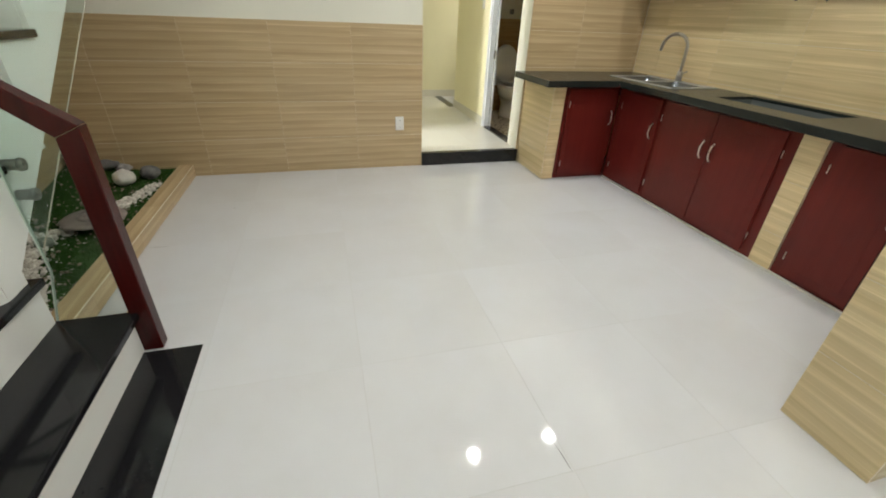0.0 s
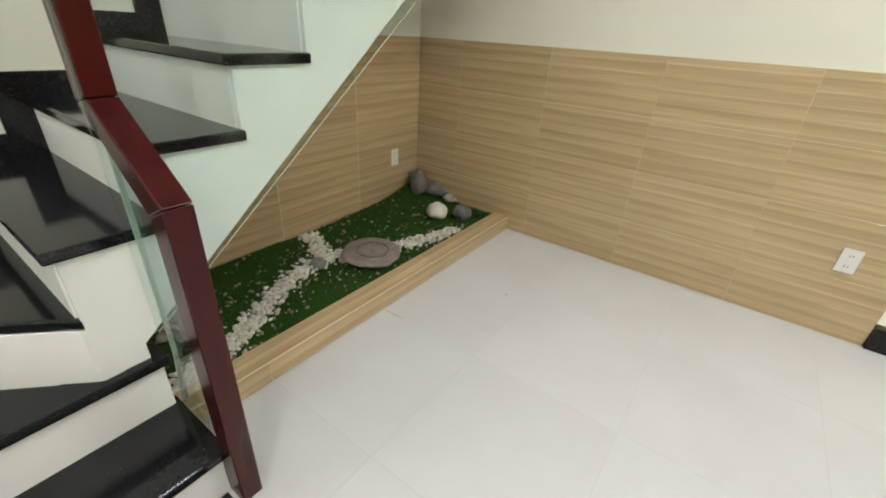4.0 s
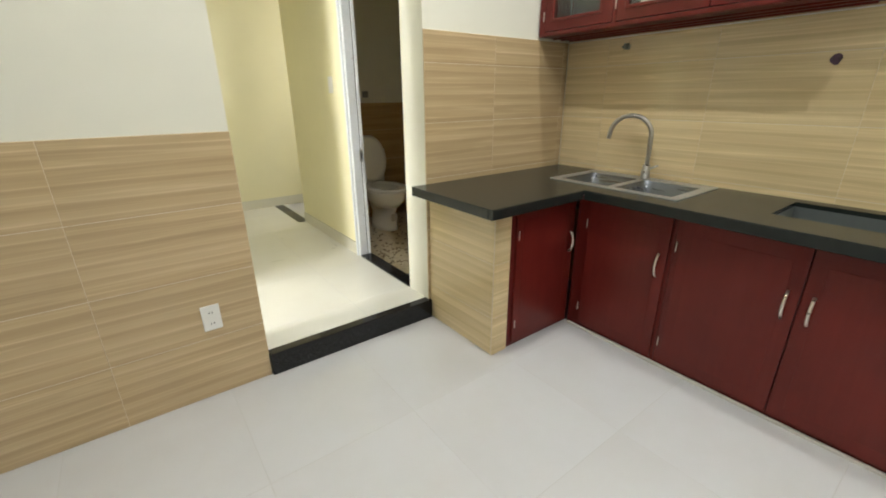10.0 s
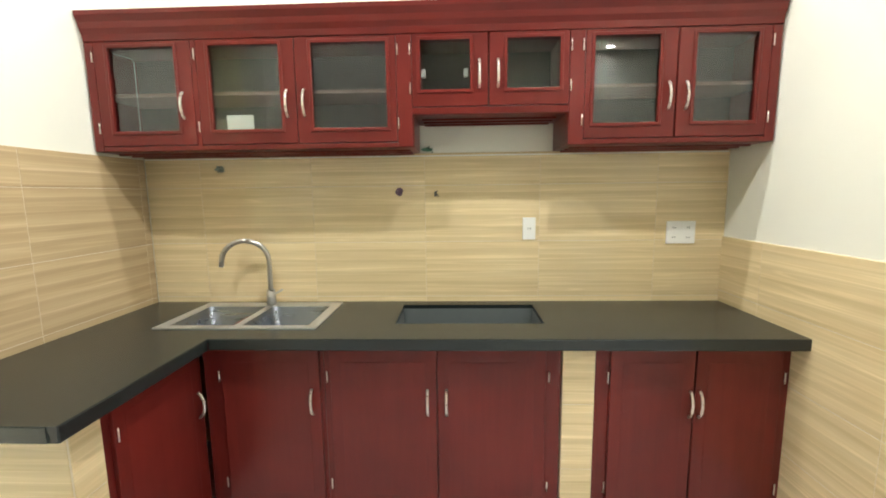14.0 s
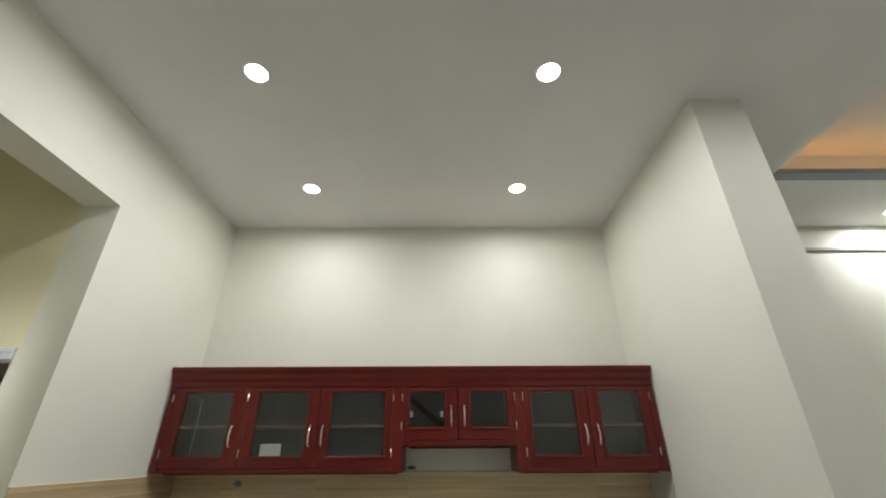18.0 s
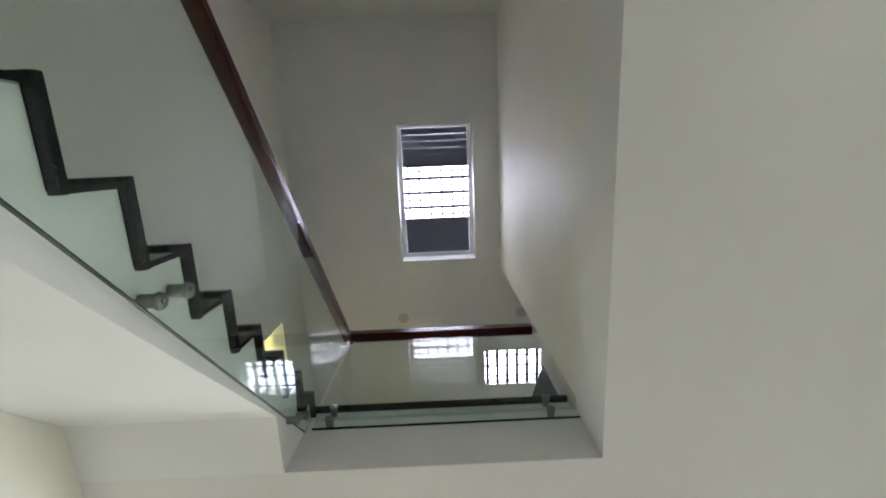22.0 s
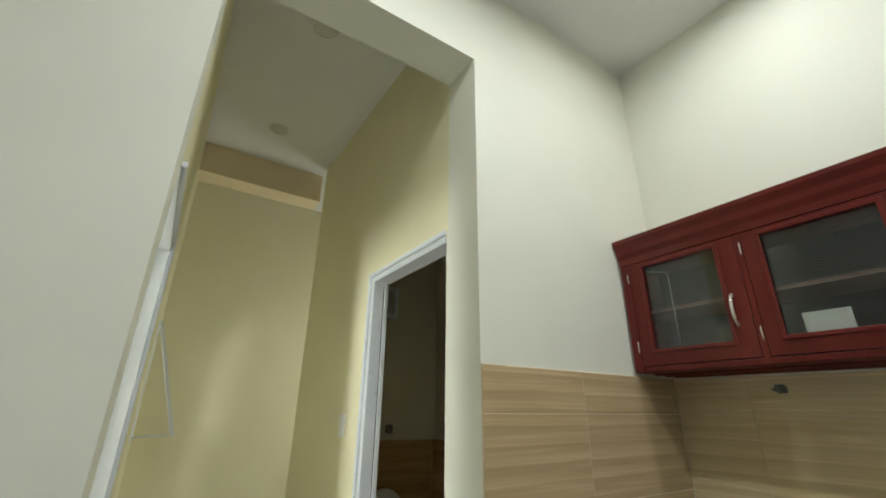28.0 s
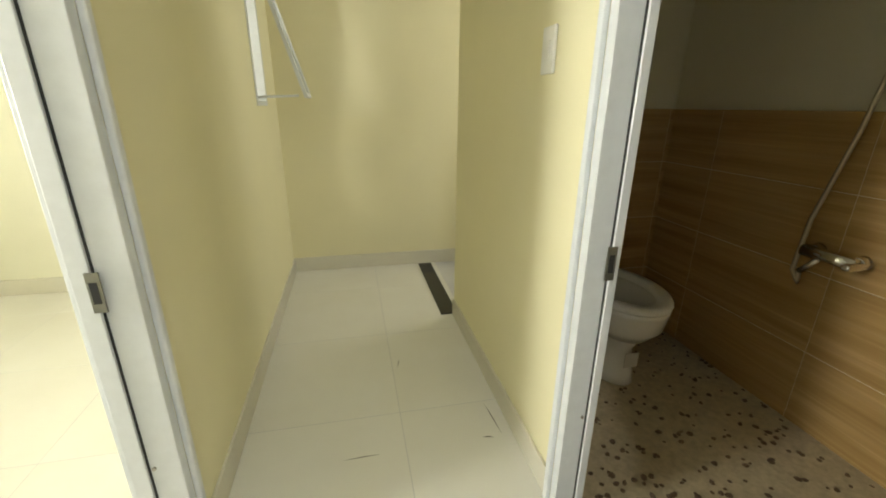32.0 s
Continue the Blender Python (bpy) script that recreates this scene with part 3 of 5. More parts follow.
def piece_mesh(name, w, h, d, material, edge=0.0015):
    """A flat slab w by h, d thick, with a fine chamfer, lying in its own x and y."""
    key = (name, round(w, 3), round(h, 3), d, material.name)
    if key not in PIECES:
        x, y = w / 2, h / 2
        vs = [(-x, -y, 0), (x, -y, 0), (x, y, 0), (-x, y, 0)]
        vs += [(-x, -y, d - edge), (x, -y, d - edge), (x, y, d - edge), (-x, y, d - edge)]
        x, y = x - edge, y - edge
        vs += [(-x, -y, d), (x, -y, d), (x, y, d), (-x, y, d)]
        fs = [(3, 2, 1, 0), (8, 9, 10, 11)]
        for a in (0, 4):
            fs += [(a + k, a + (k + 1) % 4, a + 4 + (k + 1) % 4, a + 4 + k) for k in range(4)]
        me = bpy.data.meshes.new(name)
        me.from_pydata(vs, [], fs)
        me.materials.append(material)
        PIECES[key] = me
    return PIECES[key]


def tiling(parent, origin, u, v, width, height, tw, th, d, gap, material, u0=0.0, v0=0.0, name="tile", keep=None, grout=None, lift=0.0012):
    """Tiles over a width x height field from origin along u and v; the first joints lie at u0 and v0."""
    o, u, v = Vector(origin), Vector(u), Vector(v)
    grout = grout or (GROUT_KITCHEN if material == TILE_KITCHEN else GROUT)
    n = u.cross(v)
    bed = new("grout_bed", piece_mesh("grout_bed", width, height, d - lift, grout))
    bed.matrix_world = Matrix.Translation(o + u * width / 2 + v * height / 2) @ Matrix((u, v, n)).transposed().to_4x4()
    bed.parent = parent
    turn = Matrix((u, v, n)).transposed().to_4x4()

    def cuts(length, size, start):
        c = [0.0] + [start + k * size for k in range(-40, 80) if 0.012 < start + k * size < length - 0.012] + [length]
        return list(zip(c, c[1:]))
    for a, b in cuts(width, tw, u0):
        for c, e in cuts(height, th, v0):
            if keep and not keep((a + b) / 2, (c + e) / 2):
                continue
            w, h = b - a - gap * 0.45, e - c - gap
            ob = new(name, piece_mesh(name, w, h, d, material))
            ob.matrix_world = Matrix.Translation(o + u * (a + b) / 2 + v * (c + e) / 2) @ turn
            ob.parent = parent
    return n


# ---- staircase ----
RISE = 0.192
OUT = -4.015                      # outer face of the first flight's stringer
stairs = thing("staircase", -4.4, -1.6, 0, "white staircase with black granite treads and winders", "staircase")


def under(ob, parent=None):
    """Puts a part under a thing without moving it."""
    p = parent or stairs
    ob.parent = p
    ob.matrix_parent_inverse = p.matrix_world.inverted()
    return ob


bpy.context.view_layer.update()
INV = stairs.matrix_world.inverted()


def spart(name, bm, mat, label="", smooth=False):
    return under(part(name, bm, mat, None, label, smooth))


structure(part("floor_inlay", box(-3.785, -3.565, -3.38, -2.225, -0.006, 0.0015), GRANITE), "black granite strip let into the floor before the stairs", "floor")
TH = 0.03
spart("side_panel", prism([(-3.80, 0), (-3.80, RISE - TH), (-4.04, RISE - TH), (-4.04, 2 * RISE - TH), (LEFT, 2 * RISE - TH), (LEFT, 0)], "y", -3.37, -3.35), STAIR_PAINT)
# first two straight steps, rising to the left
spart("riser", box(-3.80, -3.785, -3.37, -2.215, 0.0, RISE - TH), STAIR_PAINT)
spart("side_panel", box(-4.05, -3.80, -2.235, -2.215, 0.0, RISE - TH), STAIR_PAINT)
spart("tread", box(-4.06, -3.757, -3.37, -2.20, RISE - TH, RISE, 0.006), GRANITE)
spart("riser", box(-4.04, -4.025, -3.37, -2.215, RISE, 2 * RISE - TH), STAIR_PAINT)
spart("tread", prism([(-4.0, -3.37), (-4.0, -2.20), (-4.10, -2.20), (-4.10, -2.42), (LEFT, -3.27), (LEFT, -3.37)], "z", 2 * RISE - TH, 2 * RISE, 0.006), GRANITE)
# winder and the upright block under it
spart("riser", prism([(-4.055, -2.365), (LEFT, -3.262), (LEFT, -3.232), (-4.055, -2.335)], "z", 2 * RISE, 3 * RISE - TH), STAIR_PAINT)
spart("tread", prism([(-4.022, -2.338), (-4.07, -2.378), (LEFT, -3.297), (LEFT, -2.338)], "z", 3 * RISE - TH, 3 * RISE, 0.006), GRANITE)
NOSE = [-2.365, -2.135, -1.89, -1.65, -1.408, -1.165]      # fronts of the straight treads
for k, y in enumerate(NOSE):
    z = (4 + k) * RISE
    nxt = NOSE[k + 1] if k + 1 < len(NOSE) else -0.92
    spart("riser", box(LEFT, OUT - 0.03, y + 0.02, y + 0.04, z - RISE, z - TH), STAIR_PAINT)
    spart("tread", box(LEFT, OUT + 0.005, y, nxt + 0.03, z - TH, z, 0.006), GRANITE)
Z10 = 10 * RISE
spart("riser", box(LEFT, OUT - 0.03, -0.90, -0.88, Z10 - RISE, Z10 - TH), STAIR_PAINT)
spart("tread", prism([(LEFT, -0.905), (OUT + 0.005, -0.905), (LEFT, 0.0)], "z", Z10 - TH, Z10, 0.006), GRANITE)
spart("tread", prism([(OUT + 0.005, -0.905), (OUT + 0.005, 0.0), (LEFT, 0.0)], "z", Z10 + 0.16 - TH, Z10 + 0.16, 0.006), GRANITE)
# second flight along the far wall
IN_Y = -0.93
RISE2 = 0.18
NOSE2 = [(-3.435 + 0.2 * k, min(3.892, 2.85 + RISE2 * k)) for k in range(-3, 7)]
for k, (x, z) in enumerate(NOSE2):
    nxt = NOSE2[k + 1][0] if k + 1 < len(NOSE2) else VOID_X + 0.02
    spart("riser", box(x + 0.012, x + 0.028, IN_Y - 0.018, 0, z - RISE2, z - 0.0242), GRANITE)
    spart("tread", box(x, nxt + 0.03, IN_Y - 0.023, 0, z - 0.024, z, 0.004), GRANITE)
# carriage of the first flight: sloping soffit, stepped top
low = lambda y: 1.048 + (y + 1.498) * 0.83
edge = lambda y: 1.086 + (y + 1.5) * 0.80     # lower edge of the first glass panel
poly = [(-2.345, 0.32), (-2.345, 3 * RISE - TH)]
for k, y in enumerate(NOSE):
    z = (4 + k) * RISE
    poly += [(y + 0.025, z - RISE - TH), (y + 0.025, z - TH)]
poly += [(-0.895, 9 * RISE - TH), (-0.895, Z10 - TH), (-0.002, Z10 - TH), (-0.002, 1.70), (-0.78, 1.655), (-2.345, low(-2.345))]
spart("carriage", prism(poly, "x", LEFT, OUT - 0.012), STAIR_PAINT, "white plastered stair slab")
spart("foot_block", prism([(-4.03, -2.35), (-4.03, -2.235), (LEFT, -2.235), (LEFT, -3.25)], "z", 0.0, 3 * RISE - TH), STAIR_PAINT)
low2 = lambda x: 1.805 + (x + 4.05) * 0.982
poly = [(OUT, 1.80)]
for k, (x, z) in enumerate(NOSE2):
    poly += [(x + 0.02, z - RISE2 - 0.026), (x + 0.02, z - 0.026)]
poly += [(VOID_X, NOSE2[-1][1] - TH), (VOID_X, CEIL - 0.002), (-2.372, CEIL - 0.002), (-3.99, 1.80)]
poly = [(OUT - 0.9, 1.66), (OUT - 0.9, Z10 + 0.1), (OUT, Z10 + 0.1)] + poly[1:-1] + [(OUT, low2(OUT))]
spart("carriage", prism(poly, "y", IN_Y + 0.004, -0.001), STAIR_PAINT, "white plastered slab of the upper flight")
# black skirting stepping up the wall
pts = [(-3.38, 2 * RISE), (-3.38, 2 * RISE + 0.09)]
prof = [(-3.30, 2 * RISE + 0.09), (-3.30, 3 * RISE + 0.09)]
for k, y in enumerate(NOSE):
    prof += [(y - 0.072, (3 + k) * RISE + 0.075), (y - 0.072, (4 + k) * RISE + 0.075)]
prof += [(-0.99, 9 * RISE + 0.095), (-0.99, Z10 + 0.095), (-0.012, Z10 + 0.095), (-0.012, Z10 - 0.02)]
base = [(-0.95, Z10 - 0.02)] + [(y + 0.01, (4 + k) * RISE - 0.40) for k, y in reversed(list(enumerate(NOSE)))] + [(-2.5, 2 * RISE - 0.1), (-3.2, 2 * RISE - 0.02)]
spart("skirting", prism(pts + prof + base, "x", LEFT + 0.001, LEFT + 0.014), GRANITE, "black granite stepped skirting")
prof = []
for k, (x, z) in enumerate(NOSE2):
    prof += [(x - 0.06, z - RISE2 + 0.09), (x - 0.06, z + 0.09)]
prof = [(-4.89, Z10 + 0.16 + 0.09)] + prof + [(VOID_X, NOSE2[-1][1] + 0.09), (VOID_X, NOSE2[-1][1] - 0.05), (OUT, Z10 + 0.1), (-4.89, Z10)]
spart("skirting", prism(prof, "y", -0.013, -0.001), GRANITE, "black granite stepped skirting")

# ---- glass balustrades ----
GX = OUT + 0.06
rail1 = thing("stair_balustrade", GX, -1.6, 0, "frameless green-tinted glass balustrade with a red wooden handrail", "balustrade")
bpy.context.view_layer.update()


def rpart(name, bm, mat, label="", smooth=False, parent=None):
    ob = part(name, bm, mat, None, label, smooth)
    return under(ob, parent or rail1)


up1 = lambda y: 1.70 + (y + 2.18) * 0.80        # underside of the handrail along the flight
pane = rpart("glass_panel", prism([(-2.22, edge(-2.22)), (-2.22, up1(-2.22)), (-0.93, up1(-0.93)), (-0.93, edge(-0.93))], "x", GX, GX + 0.011), RAIL_GLASS, "greenish clear glass")
# Opaque strip below the panel: the edge's thin highlight is in its colour.
rpart("glass_edge", prism([(-2.22, edge(-2.22) + 0.0015), (-0.93, edge(-0.93) + 0.0015), (-0.93, edge(-0.93) - 0.002), (-2.22, edge(-2.22) - 0.002)], "x", GX + 0.008, GX + 0.012), plain("glass_edge_highlight", (0.42, 0.40, 0.31), 0.25), "polished glass edge, its highlight in the greyish colour")
rpart("glass_panel", prism([(-3.80, 0.05), (-3.80, 0.885), (-3.975, 1.04), (-3.975, 0.40), (-4.035, 0.17), (-4.035, 0.05)], "y", -2.196, -2.185), RAIL_GLASS, "greenish clear glass")
# Pale green here stands for the glint on the lower panel's edge.
EDGE_GLINT = plain("glass_edge_glint", (0.62, 0.72, 0.64), 0.2)
rpart("glass_edge", prism([(-3.975, 0.402), (-3.975, 1.038), (-3.979, 1.042), (-3.979, 0.402)], "y", -2.1965, -2.1845), EDGE_GLINT, "polished glass edge, its glint in the pale green colour")
rpart("glass_edge", prism([(-4.035, 0.17), (-3.975, 0.40), (-3.979, 0.40), (-4.039, 0.17)], "y", -2.1965, -2.1845), EDGE_GLINT, "polished glass edge, its glint in the pale green colour")
newel = rpart("newel_post", prism([(-3.788, 0.0), (-3.715, 0.0), (-3.715, 0.9105), (-3.788, 0.8755)], "y", -2.214, -2.156, 0.004), RAIL_WOOD, "square dark red newel post")
rpart("base_trim", box(-3.799, -3.790, -2.212, -2.158, 0.02, 0.19), plain("raw_wood_edge", (0.42, 0.24, 0.06), 0.6), "raw wooden packing strip")
rpart("handrail", prism([(-3.715, 0.912), (-3.788, 0.877), (-4.002, 1.064), (-3.942, 1.079)], "y", -2.2145, -2.1555, 0.004), RAIL_WOOD, "sloping dark red handrail")
rpart("upper_post", prism([(-4.002, 1.0655), (-3.942, 1.0805), (-3.942, 1.74), (-4.002, 1.74)], "y", -2.214, -2.156, 0.004), RAIL_WOOD, "upright dark red rail piece")
rpart("handrail", prism([(-2.225, 1.70), (-2.152, 1.70), (-0.87, up1(-0.87)), (-0.87, up1(-0.87) + 0.07), (-2.225, 1.78)], "x", -4.002, -3.942, 0.006), RAIL_WOOD, "dark red handrail along the flight")


def standoffs(parent, places, axis):
    """Pairs of round steel glass fixings; each is one turned body with a cap."""
    for p in places:
        a = Vector(p)
        d = Vector(axis)
        bm = cyl(a, a + d * 0.045, 0.019, n=20)
        cyl(a + d * 0.045, a + d * 0.056, 0.024, 0.021, 20, bm)
        cyl(a + d * 0.056, a + d * 0.062, 0.009, 0.007, 6, bm)
        rpart("standoff", bm, KNOB_STEEL, "round brushed steel glass fixing", True, parent)


standoffs(rail1, [(OUT - 0.012, -2.086, 0.762), (OUT - 0.012, -2.086, 0.655), (OUT - 0.012, -1.085, 1.435), (OUT - 0.012, -1.085, 1.552)], (1, 0, 0))

GY = IN_Y - 0.055
rail2 = thing("upper_flight_balustrade", -2.9, GY, 2.4, "greenish glass balustrade with a dark red handrail on the upper flight", "balustrade")
rail3 = thing("landing_balustrade", VOID_X, -1.6, 3.5, "glass guard with a dark red handrail round the stairwell", "balustrade")
bpy.context.view_layer.update()
g2 = lambda x: 3.519 + (x + 2.275) * 0.902
r2 = lambda x: 4.645 + (x + 2.193) * 0.83
rpart("glass_panel", prism([(-3.96, g2(-3.96)), (-2.19, g2(-2.19)), (-2.19, r2(-2.19)), (-3.96, r2(-3.96))], "y", GY - 0.011, GY), RAIL_GLASS, "greenish clear glass", False, rail2)
rpart("glass_edge", prism([(-3.96, g2(-3.96)), (-2.19, g2(-2.19)), (-2.19, g2(-2.19) - 0.004), (-3.96, g2(-3.96) - 0.004)], "y", GY - 0.011, GY), GLASS_EDGE, "dark green polished edge", False, rail2)
rpart("handrail", prism([(-3.99, r2(-3.99)), (-2.11, r2(-2.11)), (-2.11, r2(-2.11) + 0.07), (-3.99, r2(-3.99) + 0.07)], "y", GY - 0.01, GY + 0.05, 0.008), RAIL_WOOD, "dark red wooden handrail", False, rail2)
standoffs(rail2, [(-3.13, IN_Y - 0.002, 2.815), (-3.12, IN_Y - 0.002, 2.93), (-2.287, IN_Y - 0.002, 3.555), (-2.232, IN_Y - 0.002, 3.67)], (0, -1, 0))
G3 = VOID_X - 0.05
rpart("glass_panel", box(G3, G3 + 0.011, -2.352, -0.985, 3.705, 4.80), RAIL_GLASS, "greenish clear glass", False, rail3)
rpart("glass_edge", box(G3, G3 + 0.011, -2.352, -0.985, 3.70, 3.7045), GLASS_EDGE, "dark green polished edge", False, rail3)
rpart("handrail", box(G3 - 0.03, G3 + 0.04, -2.352, -0.93, 4.78, 4.86, 0.008), RAIL_WOOD, "dark red wooden handrail", False, rail3)
rpart("rail_bracket", box(G3 - 0.02, G3 + 0.03, -2.3975, -2.353, 4.795, 4.845, 0.004), STEEL, "small steel wall bracket", False, rail3)
standoffs(rail3, [(VOID_X - 0.002, -1.055, 3.775), (VOID_X - 0.002, -1.055, 3.875), (VOID_X - 0.002, -2.22, 3.775), (VOID_X - 0.002, -2.22, 3.88)], (-1, 0, 0))
structure(part("landing_riser", box(VOID_X + 0.001, VOID_X + 0.29, -2.35, -0.892, FLAT + 0.001, FLAT + 0.0445), STAIR_PAINT), "white painted edge under the landing stone", "floor")
structure(part("landing_edge", box(VOID_X - 0.025, VOID_X + 0.3, -2.352, -0.89, FLAT + 0.045, FLAT + 0.08, 0.005), GRANITE), "black granite edge of the upper landing", "floor")

# Stand-in for an unidentified dark grey wedge behind the landing glass.
tagged(part("grey_wedge", prism([(-2.22, FLAT + 0.001), (-2.27, 4.46), (-2.47, 4.93), (-2.47, FLAT + 0.001)], "x", -1.765, -1.745, 0.003), DARK_STEEL), "dark grey wedge shape in the upper landing corner", "board")

# ---- skylight ----
skylight = thing("skylight", -2.9, -1.6, TOP, "white-framed skylight with steel bars, partly covered by grey slats", "skylight")
bpy.context.view_layer.update()
X0, X1, Y0, Y1 = SKY
kparts = lambda name, bm, mat, label="": rpart(name, bm, mat, label, False, skylight)
HIGH = TOP + 0.21                 # level of the slats, above the plastered reveal
kparts("frame", frame_ring("z", (X0, X1, Y0, Y1), (X0 + 0.014, X1 - 0.014, Y0 + 0.014, Y1 - 0.014), TOP - 0.008, HIGH + 0.06), WHITE_PAINT, "white reveal boards")
kparts("rim", frame_ring("z", (X0 + 0.0145, X1 - 0.0145, Y0 + 0.0145, Y1 - 0.0145), (X0 + 0.04, X1 - 0.062, Y0 + 0.062, Y1 - 0.06), HIGH - 0.006, HIGH + 0.05), WHITE_PAINT, "white inner rim")
for a, b in ((X0 + 0.041, -3.347), (-2.745, X1 - 0.063)):
    n = 6
    for k in range(n):
        x = a + (b - a) * k / n
        kparts("slat", prism([(x, HIGH + 0.020), (x, HIGH + 0.027), (x + (b - a) / n, HIGH + 0.010), (x + (b - a) / n, HIGH + 0.003)], "y", Y0 + 0.063, Y1 - 0.061), DARK_STEEL)
for k in range(7):
    x = -3.347 + (k + 0.5) * 0.602 / 7
    kparts("bar", cyl((x, Y0 + 0.063, HIGH + 0.03), (x, Y1 - 0.061, HIGH + 0.03), 0.021 if k % 2 else 0.011, n=8), DARK_STEEL)
for k in range(6):
    y = Y0 + 0.12 + k * 0.13
    kparts("bar", cyl((-3.347, y, HIGH + 0.045), (-2.745, y, HIGH + 0.045), 0.012, n=8), DARK_STEEL)
backdrop = structure(part("backdrop", box(-4.6, 0.1, -3.3, -0.4, TOP + 0.8, TOP + 0.81), glow("overcast_sky", (0.85, 0.83, 1.0), 6.0)), "bright overcast sky over the roof lights", "sky")
small = thing("landing_skylight", -0.75, -2.5, TOP, "small barred roof light over the upper landing", "skylight")
bpy.context.view_layer.update()
for k in range(6):
    y = -2.85 + k * 0.125
    rpart("bar", box(-1.07, -0.61, y, y + 0.04, TOP + 0.02, TOP + 0.05), DARK_STEEL, "", False, small)

for k in range(3):
    x = -0.99 + k * 0.14
    rpart("cross_bar", box(x, x + 0.022, -2.88, -2.17, TOP + 0.052, TOP + 0.065), DARK_STEEL, "", False, small)

# ---- kitchen ----
TOPZ, LIP = 0.841, 0.05
DOOR_X, DOOR_Y = -0.535, -0.565


def handle(parent, p, along, out):
    """A bowed strap handle, feet on the door."""
    a, d, o = Vector(p), Vector(along), Vector(out)
    pts = []
    for k in range(9):
        s = k / 8
        pts.append(a + d * (s - 0.5) * 0.118 + o * (0.004 + 0.024 * math.sin(math.pi * s) ** 0.6))
    ob = part("handle", sweep(pts, 0.0058, 8, None), HANDLE_METAL, None, "bowed satin metal handle", True)
    return under(ob, parent)


def hinge(parent, p, along):
    a, d = Vector(p), Vector(along)
    return under(part("hinge", cyl(a - d * 0.024, a + d * 0.024, 0.003, n=8), HANDLE_METAL, None, "small steel hinge pin", True), parent)


def cupboard(name, label, x0, x1, y0, y1, face, doors):
    """A floor unit. face: 'x' opens to -x, 'y' opens to -y. doors: rows of (start, end, handle place or None, hinge place)."""
    ob = thing(name, (x0 + x1) / 2, (y0 + y1) / 2, 0, label, "cabinet", group="kitchen floor units")
    bpy.context.view_layer.update()
    for piece, q in (("side_panel", (x0, x1, y0, y0 + 0.016, 0.0, TOPZ - LIP)), ("side_panel", (x0, x1, y1 - 0.016, y1, 0.0, TOPZ - LIP)), ("back_panel", (x1 - 0.012, x1, y0 + 0.016, y1 - 0.016, 0.0, TOPZ - LIP)), ("base_panel", (x0, x1 - 0.0125, y0 + 0.016, y1 - 0.016, 0.0, 0.03)),
                     ("face_panel", (x0, x0 + 0.018, y0 + 0.016, y1 - 0.016, 0.03, TOPZ - LIP) if face == "x" else (x0 + 0.001, x1 - 0.012, y0 + 0.0165, y0 + 0.03, 0.03, TOPZ - LIP))):
        under(part(piece, box(*q), RED_Z), ob)
    for a, b, h, g in doors:
        z0, z1 = 0.03, 0.770
        lo, hi = min(a, b), max(a, b)
        w = hi - lo
        if face == "x":
            f = x0
            bm = box(f - 0.016, f, lo + 0.001, hi - 0.001, z0, z1, 0.002)
            door = under(part("door", bm, RED_Z), ob)
            under(part("panel", box(f - 0.0178, f - 0.0165, lo + 0.05, hi - 0.05, z0 + 0.06, z1 - 0.06, 0.0006), RED_Z), door)
            if h is not None:
                handle(door, (f - 0.016, h, 0.530), (0, 0, 1), (-1, 0, 0))
            if g is not None:
                for z in (0.645, 0.14):
                    hinge(door, (f - 0.018, g, z), (0, 0, 1))
        else:
            f = y0
            bm = box(lo + 0.001, hi - 0.001, f - 0.016, f, z0, z1, 0.002)
            door = under(part("door", bm, RED_Z), ob)
            under(part("panel", box(lo + 0.05, hi - 0.05, f - 0.0178, f - 0.0165, z0 + 0.06, z1 - 0.06, 0.0006), RED_Z), door)
            if h is not None:
                handle(door, (h, f - 0.016, 0.530), (0, 0, 1), (0, -1, 0))
            if g is not None:
                for z in (0.645, 0.14):
                    hinge(door, (g, f - 0.018, z), (0, 0, 1))
    return ob


cupboard("corner_cabinet", "dark red wooden return unit with one door", -1.035, DOOR_X + 0.02, DOOR_Y + 0.016, -0.012, "y", [(-1.0, -0.60, -0.575, -0.985)])
cupboard("sink_cabinet", "dark red wooden sink unit with one wide door", DOOR_X + 0.016, -0.012, -1.105, -0.57, "x", [(-0.655, -1.09, -1.053, -0.645)])
cupboard("hob_cabinet", "dark red wooden double-door unit under the hob opening", DOOR_X + 0.016, -0.012, -2.13, -1.107, "x", [(-1.135, -1.598, -1.559, -1.123), (-1.602, -2.065, -1.64, -2.077)])
cupboard("gas_cabinet", "dark red wooden double-door unit beside the partition", DOOR_X + 0.016, -0.012, -3.08, -2.277, "x", [(-2.335, -2.685, -2.669, -2.325), (-2.69, -3.04, -2.709, -3.052)])
plinth = structure(part("floor_gap_strip", box(DOOR_X - 0.004, DOOR_X + 0.012, -3.08, -0.585, 0.0, 0.012), plain("sealant", (0.62, 0.6, 0.55), 0.6)), "pale sealant line under the units", "trim")

